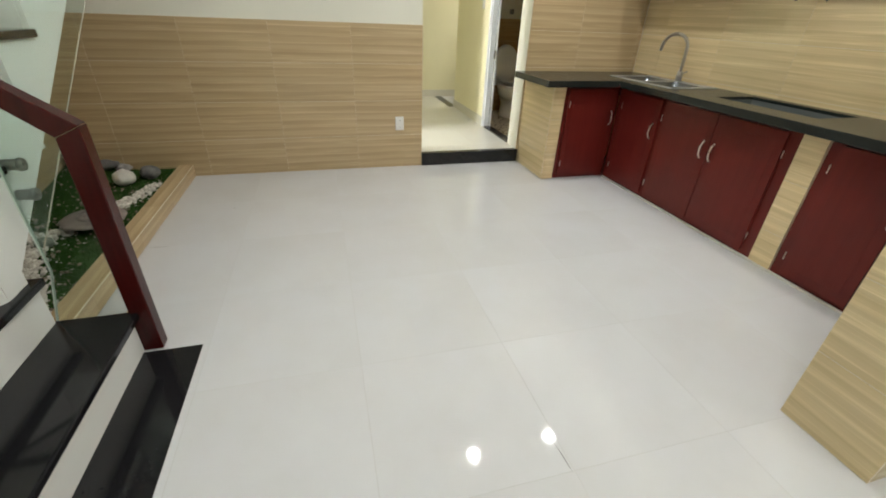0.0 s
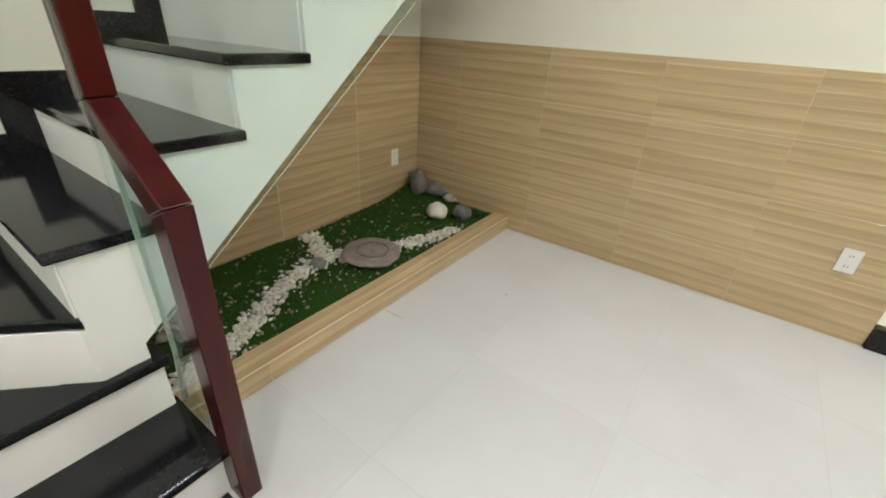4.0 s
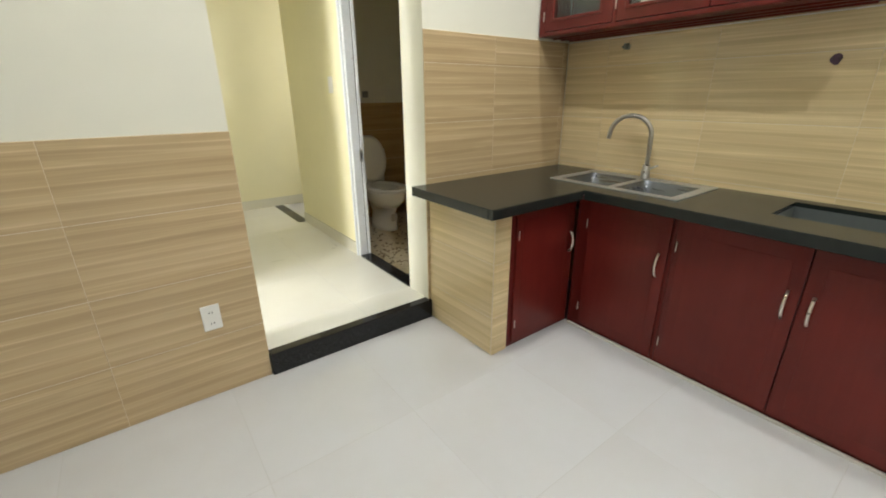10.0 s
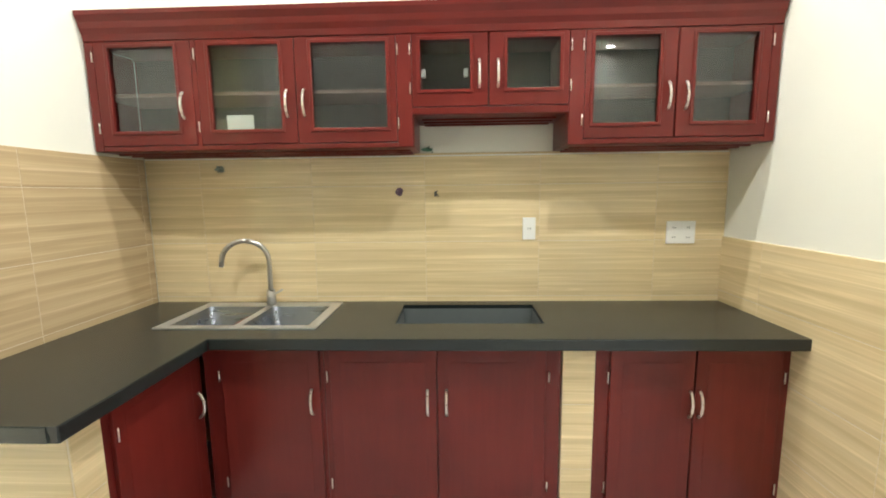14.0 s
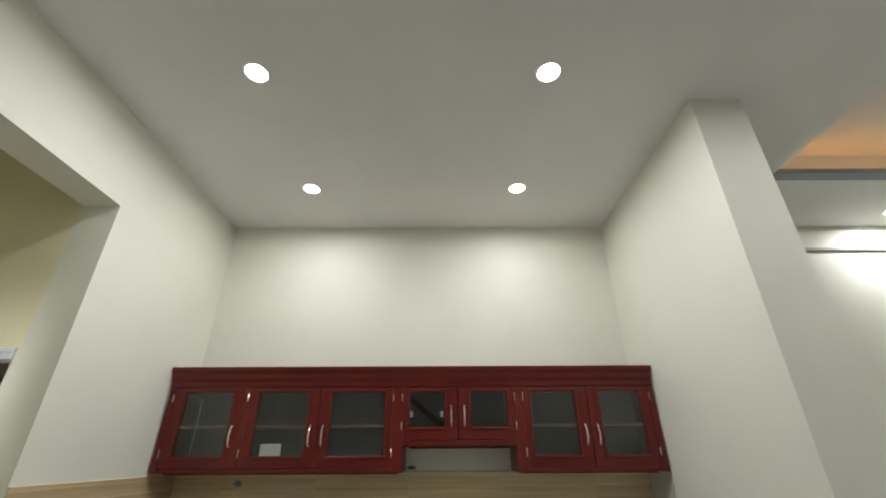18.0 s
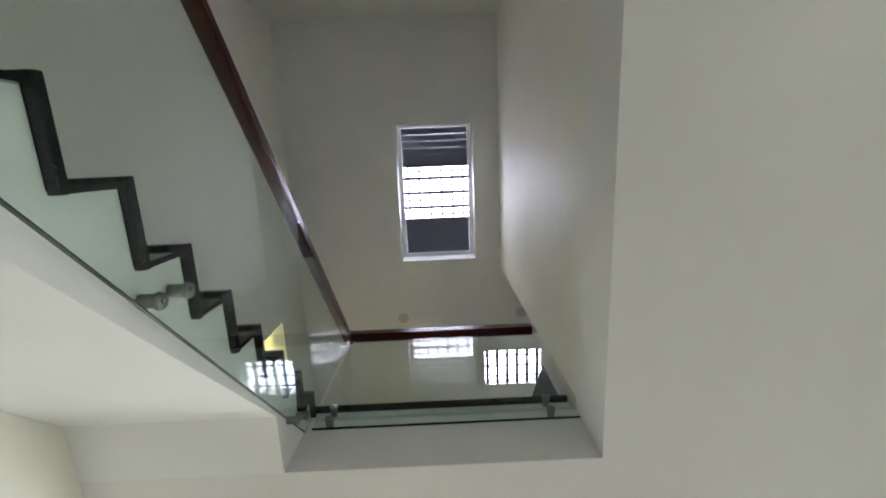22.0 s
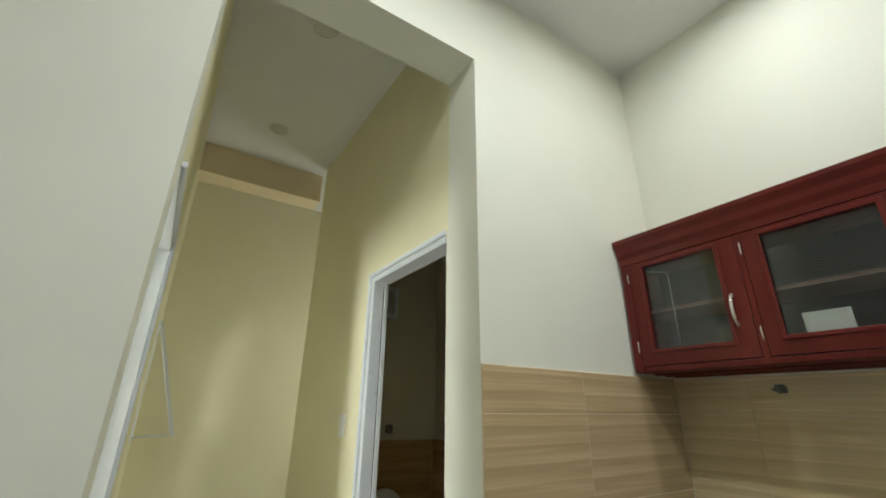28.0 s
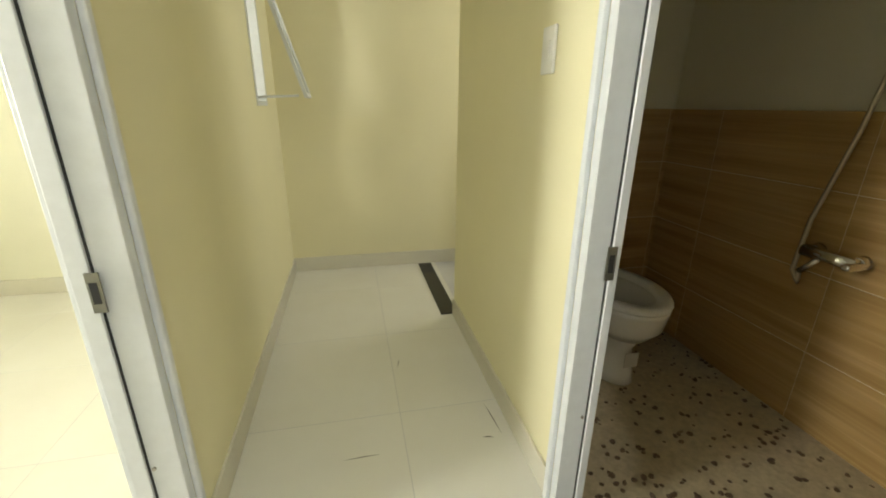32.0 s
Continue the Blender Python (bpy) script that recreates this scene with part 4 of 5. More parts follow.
# tiled pier between the units, and the tiled end of the return
pier = structure(part("tiled_pier", box(DOOR_X + 0.012, -0.012, -2.272, -2.136, 0, TOPZ - LIP), GROUT), "pier clad in pale wood-print tile", "wall")
tiling(pier, (DOOR_X + 0.012, -2.136, 0), (0, -1, 0), (0, 0, 1), 0.136, TOPZ - LIP, 0.6, 0.3, 0.008, 0.002, TILE_KITCHEN, 0.3, 0.22)
end_wall = structure(part("tiled_end_wall", box(-1.138, -1.037, DOOR_Y + 0.012, -0.004, 0, TOPZ - LIP), GROUT), "low end wall clad in pale wood-print tile", "wall")
tiling(end_wall, (-1.138, -0.004, 0), (0, -1, 0), (0, 0, 1), 0.549, TOPZ - LIP, 0.6, 0.3, 0.008, 0.002, TILE_KITCHEN, 0.6, 0.22)
tiling(end_wall, (-1.146, DOOR_Y + 0.012, 0), (1, 0, 0), (0, 0, 1), 0.109, TOPZ - LIP, 0.6, 0.3, 0.008, 0.002, TILE_KITCHEN, 0.3, 0.22)

worktop = thing("worktop", -0.5, -1.4, TOPZ - LIP, "L-shaped dark grey granite worktop with a hob cut-out", "worktop")
bpy.context.view_layer.update()
SINK = (-0.485, -0.045, -1.065, -0.325)
HOB = (-0.405, -0.085, -2.082, -1.405)


def plate_with_holes(xs, ys, keep, z0, z1):
    """One solid slab over the kept cells of a grid."""
    bm = bmesh.new()
    grid = {}

    def corner(i, j):
        if (i, j) not in grid:
            grid[i, j] = bm.verts.new((xs[i], ys[j], z0))
        return grid[i, j]
    for i in range(len(xs) - 1):
        for j in range(len(ys) - 1):
            if keep((xs[i] + xs[i + 1]) / 2, (ys[j] + ys[j + 1]) / 2):
                bm.faces.new((corner(i, j), corner(i + 1, j), corner(i + 1, j + 1), corner(i, j + 1)))
    made = bmesh.ops.extrude_face_region(bm, geom=bm.faces[:])
    bmesh.ops.translate(bm, vec=(0, 0, z1 - z0), verts=[v for v in made["geom"] if isinstance(v, bmesh.types.BMVert)])
    return bm


def slab_here(x, y):
    in_sink = SINK[0] + 0.02 < x < SINK[1] - 0.02 and SINK[2] + 0.02 < y < SINK[3] - 0.02
    in_hob = HOB[0] < x < HOB[1] and HOB[2] < y < HOB[3]
    return not in_sink and not in_hob and (x > -0.61 or y > -0.655)


under(part("slab", plate_with_holes([-1.262, -0.61, SINK[0] + 0.02, HOB[0], HOB[1], SINK[1] - 0.02, -0.010], [-3.082, HOB[2], HOB[3], SINK[2] + 0.02, -0.655, SINK[3] - 0.02, -0.011], slab_here, TOPZ - 0.02, TOPZ), WORKTOP_STONE), worktop)
under(part("front_lip", box(-0.612, -0.585, -3.082, -0.6555, TOPZ - LIP, TOPZ - 0.0005, 0.004), WORKTOP_STONE), worktop)
under(part("front_lip", box(-1.262, -0.6125, -0.657, -0.63, TOPZ - LIP, TOPZ - 0.0005, 0.004), WORKTOP_STONE), worktop)
under(part("front_lip", box(-1.264, -1.237, -0.63, -0.012, TOPZ - LIP, TOPZ - 0.0005, 0.004), WORKTOP_STONE), worktop)
# hob opening lined below
bm = bmesh.new()
for b in ((HOB[0] - 0.012, HOB[0], HOB[2], HOB[3]), (HOB[1], HOB[1] + 0.012, HOB[2], HOB[3]), (HOB[0], HOB[1], HOB[2] - 0.012, HOB[2]), (HOB[0], HOB[1], HOB[3], HOB[3] + 0.012)):
    box(*b, TOPZ - 0.13, TOPZ - 0.02, bm=bm)
box(HOB[0] - 0.012, HOB[1] + 0.012, HOB[2] - 0.012, HOB[3] + 0.012, TOPZ - 0.142, TOPZ - 0.13, bm=bm)
under(part("hob_well", bm, plain("dusty_hob_well", (0.10, 0.115, 0.115), 0.7), None, "dusty grey lining of the hob opening"), worktop)

# sink
sink = thing("kitchen_sink", -0.29, -0.7, TOPZ, "double-bowl stainless steel inset sink", "sink")
bpy.context.view_layer.update()
bowls = ((-0.445, -0.12, -0.68, -0.37), (-0.445, -0.12, -1.02, -0.71))
in_bowl = lambda x, y: bowls[0][0] < x < bowls[0][1] and any(b[2] < y < b[3] for b in bowls)
bm = plate_with_holes([SINK[0], bowls[0][0], bowls[0][1], SINK[1]], [SINK[2], bowls[1][2], bowls[1][3], bowls[0][2], bowls[0][3], SINK[3]], lambda x, y: not in_bowl(x, y), TOPZ + 0.0005, TOPZ + 0.005)
under(part("rim", bm, SINK_STEEL), sink)
for x0, x1, y0, y1 in bowls:
    bm = bmesh.new()
    rings = []
    for inset, z, r in ((-0.004, TOPZ + 0.004, 0.05), (0.004, TOPZ - 0.01, 0.05), (0.016, TOPZ - 0.14, 0.055), (0.045, TOPZ - 0.17, 0.05), (0.12, TOPZ - 0.176, 0.01)):
        ring = []
        for cx, cy, a0 in ((x1 - inset - r, y1 - inset - r, 0), (x0 + inset + r, y1 - inset - r, 90), (x0 + inset + r, y0 + inset + r, 180), (x1 - inset - r, y0 + inset + r, 270)):
            for k in range(5):
                a = radians(a0 + k * 22.5)
                ring.append(bm.verts.new((cx + r * math.cos(a), cy + r * math.sin(a), z)))
        rings.append(ring)
    for a, b in zip(rings, rings[1:]):
        for k in range(len(a)):
            bm.faces.new((a[k], a[(k + 1) % len(a)], b[(k + 1) % len(a)], b[k]))
    bm.faces.new(rings[-1])
    bowl = under(part("bowl", bm, BOWL_SHADED_STEEL, None, "", True), sink)
    under(part("drain", cyl(((x0 + x1) / 2, (y0 + y1) / 2, TOPZ - 0.176), ((x0 + x1) / 2, (y0 + y1) / 2, TOPZ - 0.170), 0.045, 0.04, 24), CHROME, None, "round steel drain"), bowl)
tap = thing("kitchen_tap", -0.08, -0.672, TOPZ, "tall swan-neck brushed steel kitchen tap", "tap")
bpy.context.view_layer.update()
TX, TY = -0.085, -0.69
under(part("tap_body", cyl((TX, TY, TOPZ + 0.004), (TX, TY, TOPZ + 0.085), 0.026, 0.02, 20), STEEL, None, "", True), tap)
pts = [(TX, TY, TOPZ + 0.08 + 0.165 * k / 4) for k in range(5)]
for k in range(1, 13):
    a = math.pi * k / 12 * 0.97
    pts.append((TX - 0.028 * (1 - math.cos(a)), TY + 0.112 * (1 - math.cos(a)), TOPZ + 0.245 + 0.108 * math.sin(a)))
pts.append((pts[-1][0], pts[-1][1] + 0.004, pts[-1][2] - 0.035))
under(part("spout", sweep(pts, 0.0125, 12), STEEL, None, "", True), tap)
under(part("lever", cyl((TX, TY - 0.015, TOPZ + 0.06), (TX + 0.01, TY - 0.06, TOPZ + 0.085), 0.006, 0.005, 10), STEEL, None, "", True), tap)

structure(part("sealant_line", box(-0.0165, -0.0095, -3.08, -0.012, 1.620, 1.626), PLASTIC), "white sealant line under the wall cabinets", "trim")
# wall cabinets: one fixed run
run = thing("wall_cabinet", -0.15, -1.48, 1.63, "dark red wooden wall cabinets with glazed doors", "cabinet")
bpy.context.view_layer.update()
ZB, ZM, ZT, FX = 1.65, 1.79, 2.138, -0.292
ub = lambda name, bm, mat, label="", parent=None, smooth=False: under(part(name, bm, mat, None, label, smooth), parent or run)
for y0, y1, zb in ((-1.499, -0.010, ZB), (-2.187, -1.500, ZM), (-3.082, -2.188, ZB)):
    ub("bottom_board", box(FX, -0.012, y0, y1, zb, zb + 0.02), RED_Y)
    ub("back_board", box(-0.022, -0.012, y0 + 0.02, y1 - 0.02, zb + 0.021, ZT), BACK_BOARD, "grey-green painted back")
    ub("side_board", box(FX, -0.012, y0, y0 + 0.019, zb + 0.021, ZT), RED_Z)
    ub("side_board", box(FX, -0.012, y1 - 0.019, y1, zb + 0.021, ZT), RED_Z)
    for k in range(1, 4):
        x = FX + k * 0.08
        ub("bottom_batten", box(x, x + 0.012, y0 + 0.03, y1 - 0.03, zb - 0.010, zb - 0.001), RED_Y)
    if zb == ZB:
        ub("shelf", box(FX + 0.02, -0.025, y0 + 0.02, y1 - 0.02, 1.90, 1.915), SHELF_WOOD)
ub("top_board", box(FX, -0.012, -3.082, -0.010, ZT + 0.001, ZT + 0.02), RED_Y)
prof = [(FX + 0.01, ZT - 0.005), (FX - 0.016, ZT), (FX - 0.018, ZT + 0.028), (FX - 0.03, ZT + 0.05), (FX - 0.034, ZT + 0.075), (FX - 0.05, ZT + 0.1), (FX - 0.052, ZT + 0.118), (FX + 0.01, ZT + 0.118)]
ub("cornice", prism([(x, z) for x, z in prof], "y", -3.083, -0.009), RED_Y, "stepped dark red cornice")


def glazed_door(outer, inner, h, hz, hinge_y):
    """A framed glass door of the wall run with a raised bead round the pane."""
    f = FX
    door = ub("door", frame_ring("x", outer, inner, f - 0.02, f - 0.001, 0.002), RED_Z)
    a, b, c, d = inner
    ub("bead", frame_ring("x", (a - 0.012, b + 0.012, c - 0.012, d + 0.012), (a + 0.004, b - 0.004, c + 0.004, d - 0.004), f - 0.027, f - 0.0205, 0.0025), RED_Z, "", door)
    ub("pane", box(f - 0.011, f - 0.007, a - 0.002, b + 0.002, c - 0.002, d + 0.002), DOOR_GLASS, "slightly hazy clear glass", door)
    handle(door, (f - 0.019, h, hz), (0, 0, 1), (-1, 0, 0))
    for z in (outer[2] + 0.08, outer[3] - 0.06):
        hinge(door, (f - 0.02, hinge_y, z), (0, 0, 1))


GZ = (1.736, 2.108)
for o0, o1, i0, i1, h, g in ((-0.055, -0.500, -0.118, -0.428, -0.452, -0.045), (-0.525, -0.970, -0.582, -0.905, -0.930, -0.516), (-0.974, -1.425, -1.045, -1.385, -1.008, -1.432),
                             (-2.256, -2.647, -2.290, -2.575, -2.615, -2.246), (-2.653, -3.038, -2.722, -2.985, -2.690, -3.047)):
    glazed_door((o1, o0, ZB + 0.025, ZT - 0.006), (i1, i0, *GZ), h, 1.85, g)
for o0, o1, i0, i1, h, g in ((-1.497, -1.832, -1.530, -1.756, -1.794, -1.487), (-1.838, -2.186, -1.912, -2.148, -1.876, -2.195)):
    glazed_door((o1, o0, ZM + 0.035, ZT - 0.006), (i1, i0, 1.893, GZ[1]), h, 1.96, g)
for y0, y1, za in ((-0.012, -0.053, ZB), (-0.502, -0.523, ZB), (-1.427, -1.4945, ZB), (-2.1885, -2.254, ZB), (-3.04, -3.081, ZB)):
    ub("stile", box(FX - 0.018, FX - 0.001, y1, y0, za + 0.001, ZT - 0.005, 0.002), RED_Z)
for y0, y1, za in ((-0.054, -1.426, ZB), (-2.2545, -3.0395, ZB), (-1.495, -2.188, ZM)):
    ub("bottom_rail", box(FX - 0.0175, FX - 0.0015, y1, y0, za + 0.0015, za + (0.022 if za == ZB else 0.032), 0.002), RED_Y)
ub("paper_sheet", box(FX + 0.002, FX + 0.003, -0.76, -0.635, 1.742, 1.808), PLASTIC, "white paper behind the glass")
for y in (-1.545, -1.735):
    ub("hinge_cup", box(FX + 0.0, FX + 0.02, y - 0.01, y + 0.01, 1.955, 1.99, 0.003), PLASTIC, "white hinge block behind the glass")

# Thin rod added for an L-shaped inner edge behind the glass.
ub("cable", sweep([(FX + 0.018, -0.115, 2.095), (FX + 0.018, -0.20, 2.07), (FX + 0.018, -0.21, 2.055), (FX + 0.018, -0.209, 1.745)], 0.0018, 6), plain("grey_line", (0.5, 0.5, 0.5), 0.5), "thin grey L-shaped line behind the glass", None, True)

run.location.z -= 0.013

# ---- light fittings ----
GLOW = glow("lamp_face", (0.97, 1.0, 0.98), 9.0)
OFF_FACE = plain("unlit_diffuser", (0.62, 0.61, 0.55), 0.5)


def ring_body(x, y, z, r0, r1, h):
    bm = bmesh.new()
    n = 32
    prof = [(r1, z), (r1 - 0.004, z - h), (r0 + 0.004, z - h * 1.3), (r0, z - h * 0.6), (r0, z + 0.02)]
    rings = [[bm.verts.new((x + r * math.cos(k * 2 * math.pi / n), y + r * math.sin(k * 2 * math.pi / n), q)) for k in range(n)] for r, q in prof]
    for a, b in zip(rings, rings[1:]):
        for k in range(n):
            bm.faces.new((a[k], a[(k + 1) % n], b[(k + 1) % n], b[k]))
    return bm


def downlight(x, y, z, lit, r=0.055):
    ob = thing("downlight" if lit else "unlit_downlight", x, y, z, "round recessed downlight, lit white" if lit else "round ceiling downlight, switched off", "ceiling light", group="ceiling downlights")
    bpy.context.view_layer.update()
    under(part("trim_ring", ring_body(x, y, z, r, r + 0.012, 0.005), PLASTIC, None, "", True), ob)
    under(part("diffuser", cyl((x, y, z - 0.003), (x, y, z + 0.001), r - 0.002, n=32), GLOW if lit else OFF_FACE), ob)


for x, y in KITCHEN_LAMPS + LIVING_LAMPS:
    downlight(x, y, CEIL, True)
for x, y, z in ((-1.67, 0.69, CORRIDOR_CEIL), (-1.67, 1.79, CORRIDOR_CEIL), (-1.56, -1.19, TOP), (-1.57, -2.63, TOP)):
    downlight(x, y, z, False, 0.07)
# warm strip in the tray over the front room
structure(part("tray_lip", prism([(TRAY[1], CEIL - 0.001), (TRAY[1], CEIL - 0.012), (TRAY[1] - 0.09, CEIL - 0.012), (TRAY[1] - 0.09, CEIL + 0.022), (TRAY[1] - 0.084, CEIL + 0.022), (TRAY[1] - 0.084, CEIL - 0.001)], "y", TRAY[2], TRAY[3]), plain("grey_lip", (0.30, 0.34, 0.37), 0.6)), "grey moulding under the lit ceiling tray", "trim")
strip = tagged(part("led_strip", box(TRAY[1] - 0.034, TRAY[1] - 0.026, TRAY[2] + 0.1, TRAY[3] - 0.05, CEIL + 0.001, CEIL + 0.016), glow("orange_strip", (1.0, 0.42, 0.08), 6.0)), "orange LED strip along the ceiling tray", "light strip")
structure(part("wall_trim", box(-0.02, -0.001, BACK_Y, STUB_BACK, 3.22, 3.25, 0.004), plain("grey_trim", (0.40, 0.37, 0.33), 0.6)), "thin grey trim along the front room wall", "trim")
stub_cable = thing("cable_stub", 0, -5.35, 2.97, "short grey cable ends hanging from a wall hole", "cable")
bpy.context.view_layer.update()
under(part("hole", box(-0.008, 0, -5.37, -5.33, 3.0, 3.05, 0.003), HOLE), stub_cable)
under(part("cable", sweep([(-0.004, -5.35, 3.0), (-0.03, -5.37, 2.95), (-0.04, -5.40, 2.89), (-0.02, -5.43, 2.86)], 0.009, 8), plain("grey_cable", (0.3, 0.3, 0.3), 0.6), None, "", True), stub_cable)

# ---- sockets and switches ----


def plate(name, label, m, w, h, holes, rocker=False):
    """A wall plate in its own x (across) and y (up), facing z."""
    ob = new(name)
    ob.matrix_world = m
    tagged(ob, label, "switch" if rocker else "socket", "white wall plates")
    part("cover", box(-w / 2, w / 2, -h / 2, h / 2, 0, 0.009, 0.003), PLASTIC, ob)
    if rocker:
        part("rocker", box(-w * 0.22, w * 0.22, -h * 0.2, h * 0.2, 0.0092, 0.0125, 0.001), PLASTIC, ob)
    for x, y in holes:
        part("insert", box(x - 0.016, x + 0.016, y - 0.011, y + 0.011, 0.0092, 0.0105, 0.0005), PLASTIC, ob)
        for d in (-0.006, 0.006):
            part("slot", box(x + d - 0.0018, x + d + 0.0018, y - 0.004, y + 0.004, 0.0107, 0.0111), HOLE, ob)
    return ob


FACE_Y = lambda x, y, z: pose(x, y, z, 90, 0, 0)          # faces -y
FACE_X = lambda x, y, z: pose(x, y, z, 90, 0, -90)        # faces -x
PAIR = [(0, 0.026), (0, -0.026)]
plate("wall_socket", "white double socket on the wood-print wall tiles", FACE_Y(-2.331, -0.0095, 0.397), 0.074, 0.118, PAIR)
plate("wall_socket", "white single socket above the worktop", FACE_X(-0.0095, -2.072, 1.237), 0.068, 0.118, [(0, 0)])
plate("wall_socket", "white wide socket panel above the worktop", FACE_X(-0.0095, -2.862, 1.210), 0.148, 0.118, [(-0.036, 0.026), (-0.036, -0.026), (0.036, 0.026), (0.036, -0.026)])
plate("wall_socket", "white double socket on the partition above the tiles", pose(-1.30, STUB_Y + 0.0005, 1.352, 90, 0, 180), 0.072, 0.118, PAIR)
plate("wall_socket", "white socket beside the stones of the indoor garden", pose(LEFT + 0.0095, -0.275, 0.395, 90, 0, 90), 0.072, 0.118, PAIR)
plate("light_switch", "white switch plate beside the toilet door", FACE_X(OPEN_R - 0.0005, 1.213, 1.392), 0.07, 0.115, [], True)

# ragged drill holes and wire ends in the backsplash
for k, (y, z, w, h, col) in enumerate(((-1.384, 1.441, 0.042, 0.05, (0.075, 0.045, 0.065)), (-1.577, 1.424, 0.016, 0.036, (0.06, 0.06, 0.06)), (-0.420, 1.569, 0.06, 0.045, (0.16, 0.18, 0.15)), (-1.532, 1.656, 0.07, 0.022, (0.05, 0.12, 0.08)))):
    ob = thing("wire_hole", -0.01, y, z, "ragged hole with wire ends in the wall tiles", "wall hole", group="wire holes")
    bpy.context.view_layer.update()
    rng = random.Random(k)
    pts = [(y + w / 2 * math.cos(a) * rng.uniform(0.6, 1.1), z + h / 2 * math.sin(a) * rng.uniform(0.6, 1.1)) for a in [i * math.pi / 6 for i in range(12)]]
    under(part("hole", prism(pts, "x", -0.0115, -0.0095), plain("hole_edge", tuple(c * 1.6 for c in col), 0.9)), ob)
    for i in range(3):
        a = rng.uniform(0, 6.28)
        p = Vector((-0.011, y + w * 0.3 * math.cos(a), z + h * 0.3 * math.sin(a)))
        under(part("wire", sweep([p, p + Vector((-0.012, rng.uniform(-0.01, 0.01), rng.uniform(-0.006, 0.01))), p + Vector((-0.014, rng.uniform(-0.02, 0.02), rng.uniform(-0.025, 0.0)))], 0.0025, 6), plain("wire_cover", col, 0.5), None, "", True), ob)

# ---- indoor garden ----
KERB_X0, KERB_X1, KERB_Z = -4.172, -4.062, 0.10
kerb = structure(part("garden_kerb", box(KERB_X0 + 0.01, KERB_X1 - 0.008, -2.24, 0, 0, KERB_Z - 0.008), GROUT), "low kerb clad in wood-print tile", "kerb")
soil = structure(part("garden_bed", box(LEFT, KERB_X0 + 0.01, -2.26, 0, 0, 0.062), plain("dark_soil", (0.05, 0.045, 0.03), 0.95, 0.1, 0.4, 60)), "dark bed of the indoor garden", "ground")
rng = random.Random(5)


def path_gap(x, y):
    """How far a spot lies from the middle of the pebble stream."""
    pts = [(-4.20, -0.48), (-4.30, -0.72), (-4.42, -0.98), (-4.56, -1.22), (-4.50, -1.50), (-4.36, -1.76), (-4.24, -2.02), (-4.20, -2.18)]
    best = 9.0
    for (ax, ay), (bx, by) in zip(pts, pts[1:]):
        d = Vector((bx - ax, by - ay))
        s = max(0, min(1, Vector((x - ax, y - ay)).dot(d) / d.length_squared))
        best = min(best, math.hypot(x - ax - d.x * s, y - ay - d.y * s))
    s = max(0, min(1, (x + 4.84) / 0.28))
    best = min(best, math.hypot(x - (-4.84 + 0.28 * s), y - (-1.10 - 0.12 * s)))
    return best


def mound(x, y):
    """Rise of the garden's ground: gentle waves, and a heap in the far corner."""
    return 0.022 * noise.noise((x * 2.3, y * 2.3, 0)) + 0.085 * math.exp(-((x - LEFT) / 0.26) ** 2 - (y / 0.32) ** 2)


vs, fs = [], []
nx, ny = 40, 120
for j in range(ny + 1):
    for i in range(nx + 1):
        x, y = LEFT + 0.001 + (KERB_X0 + 0.009 - LEFT) * i / nx, -2.25 + 2.249 * j / ny
        z = 0.074 + mound(x, y) + 0.006 * noise.noise((x * 11, y * 11, 3))
        vs.append((x, y, max(0.063, z)))
fs = [(j * (nx + 1) + i, j * (nx + 1) + i + 1, (j + 1) * (nx + 1) + i + 1, (j + 1) * (nx + 1) + i) for j in range(ny) for i in range(nx)]
base = len(vs)
for _ in range(26000):
    x, y = rng.uniform(LEFT + 0.004, KERB_X0 + 0.004), rng.uniform(-2.24, -0.004)
    if path_gap(x, y) < 0.06 and rng.random() < 0.8:
        continue
    z = max(0.063, 0.074 + mound(x, y))
    a, l = rng.uniform(0, 6.283), rng.uniform(0.010, 0.022)
    w = 0.0016
    k = len(vs)
    vs += [(x - w * math.cos(a), y - w * math.sin(a), z - 0.003), (x + w * math.cos(a), y + w * math.sin(a), z - 0.003), (x + rng.uniform(-0.009, 0.009), y + rng.uniform(-0.009, 0.009), z + l)]
    fs.append((k, k + 1, k + 2))
me = bpy.data.meshes.new("artificial_grass")
me.from_pydata(vs, [], fs)
me.materials.append(GRASS)
tagged(new("artificial_grass", me), "dark green artificial grass mat in the stair garden", "grass", kind="stuff")


def pebble(vs, fs, x, y, z, r, rng):
    """Adds one rounded, flattened stone to the lists."""
    own = bmesh.new()
    bmesh.ops.create_icosphere(own, subdivisions=1, radius=1)
    s = (r * rng.uniform(0.8, 1.3), r * rng.uniform(0.7, 1.1), r * rng.uniform(0.45, 0.75))
    t = Euler((rng.uniform(-0.4, 0.4), rng.uniform(-0.4, 0.4), rng.uniform(0, 6.28))).to_matrix()
    k = len(vs)
    own.verts.ensure_lookup_table()
    for v in own.verts:
        p = t @ Vector((v.co.x * s[0], v.co.y * s[1], v.co.z * s[2])) * rng.uniform(0.88, 1.1)
        vs.append((x + p.x, y + p.y, z + p.z))
    for f in own.faces:
        fs.append(tuple(k + v.index for v in f.verts))
    own.free()


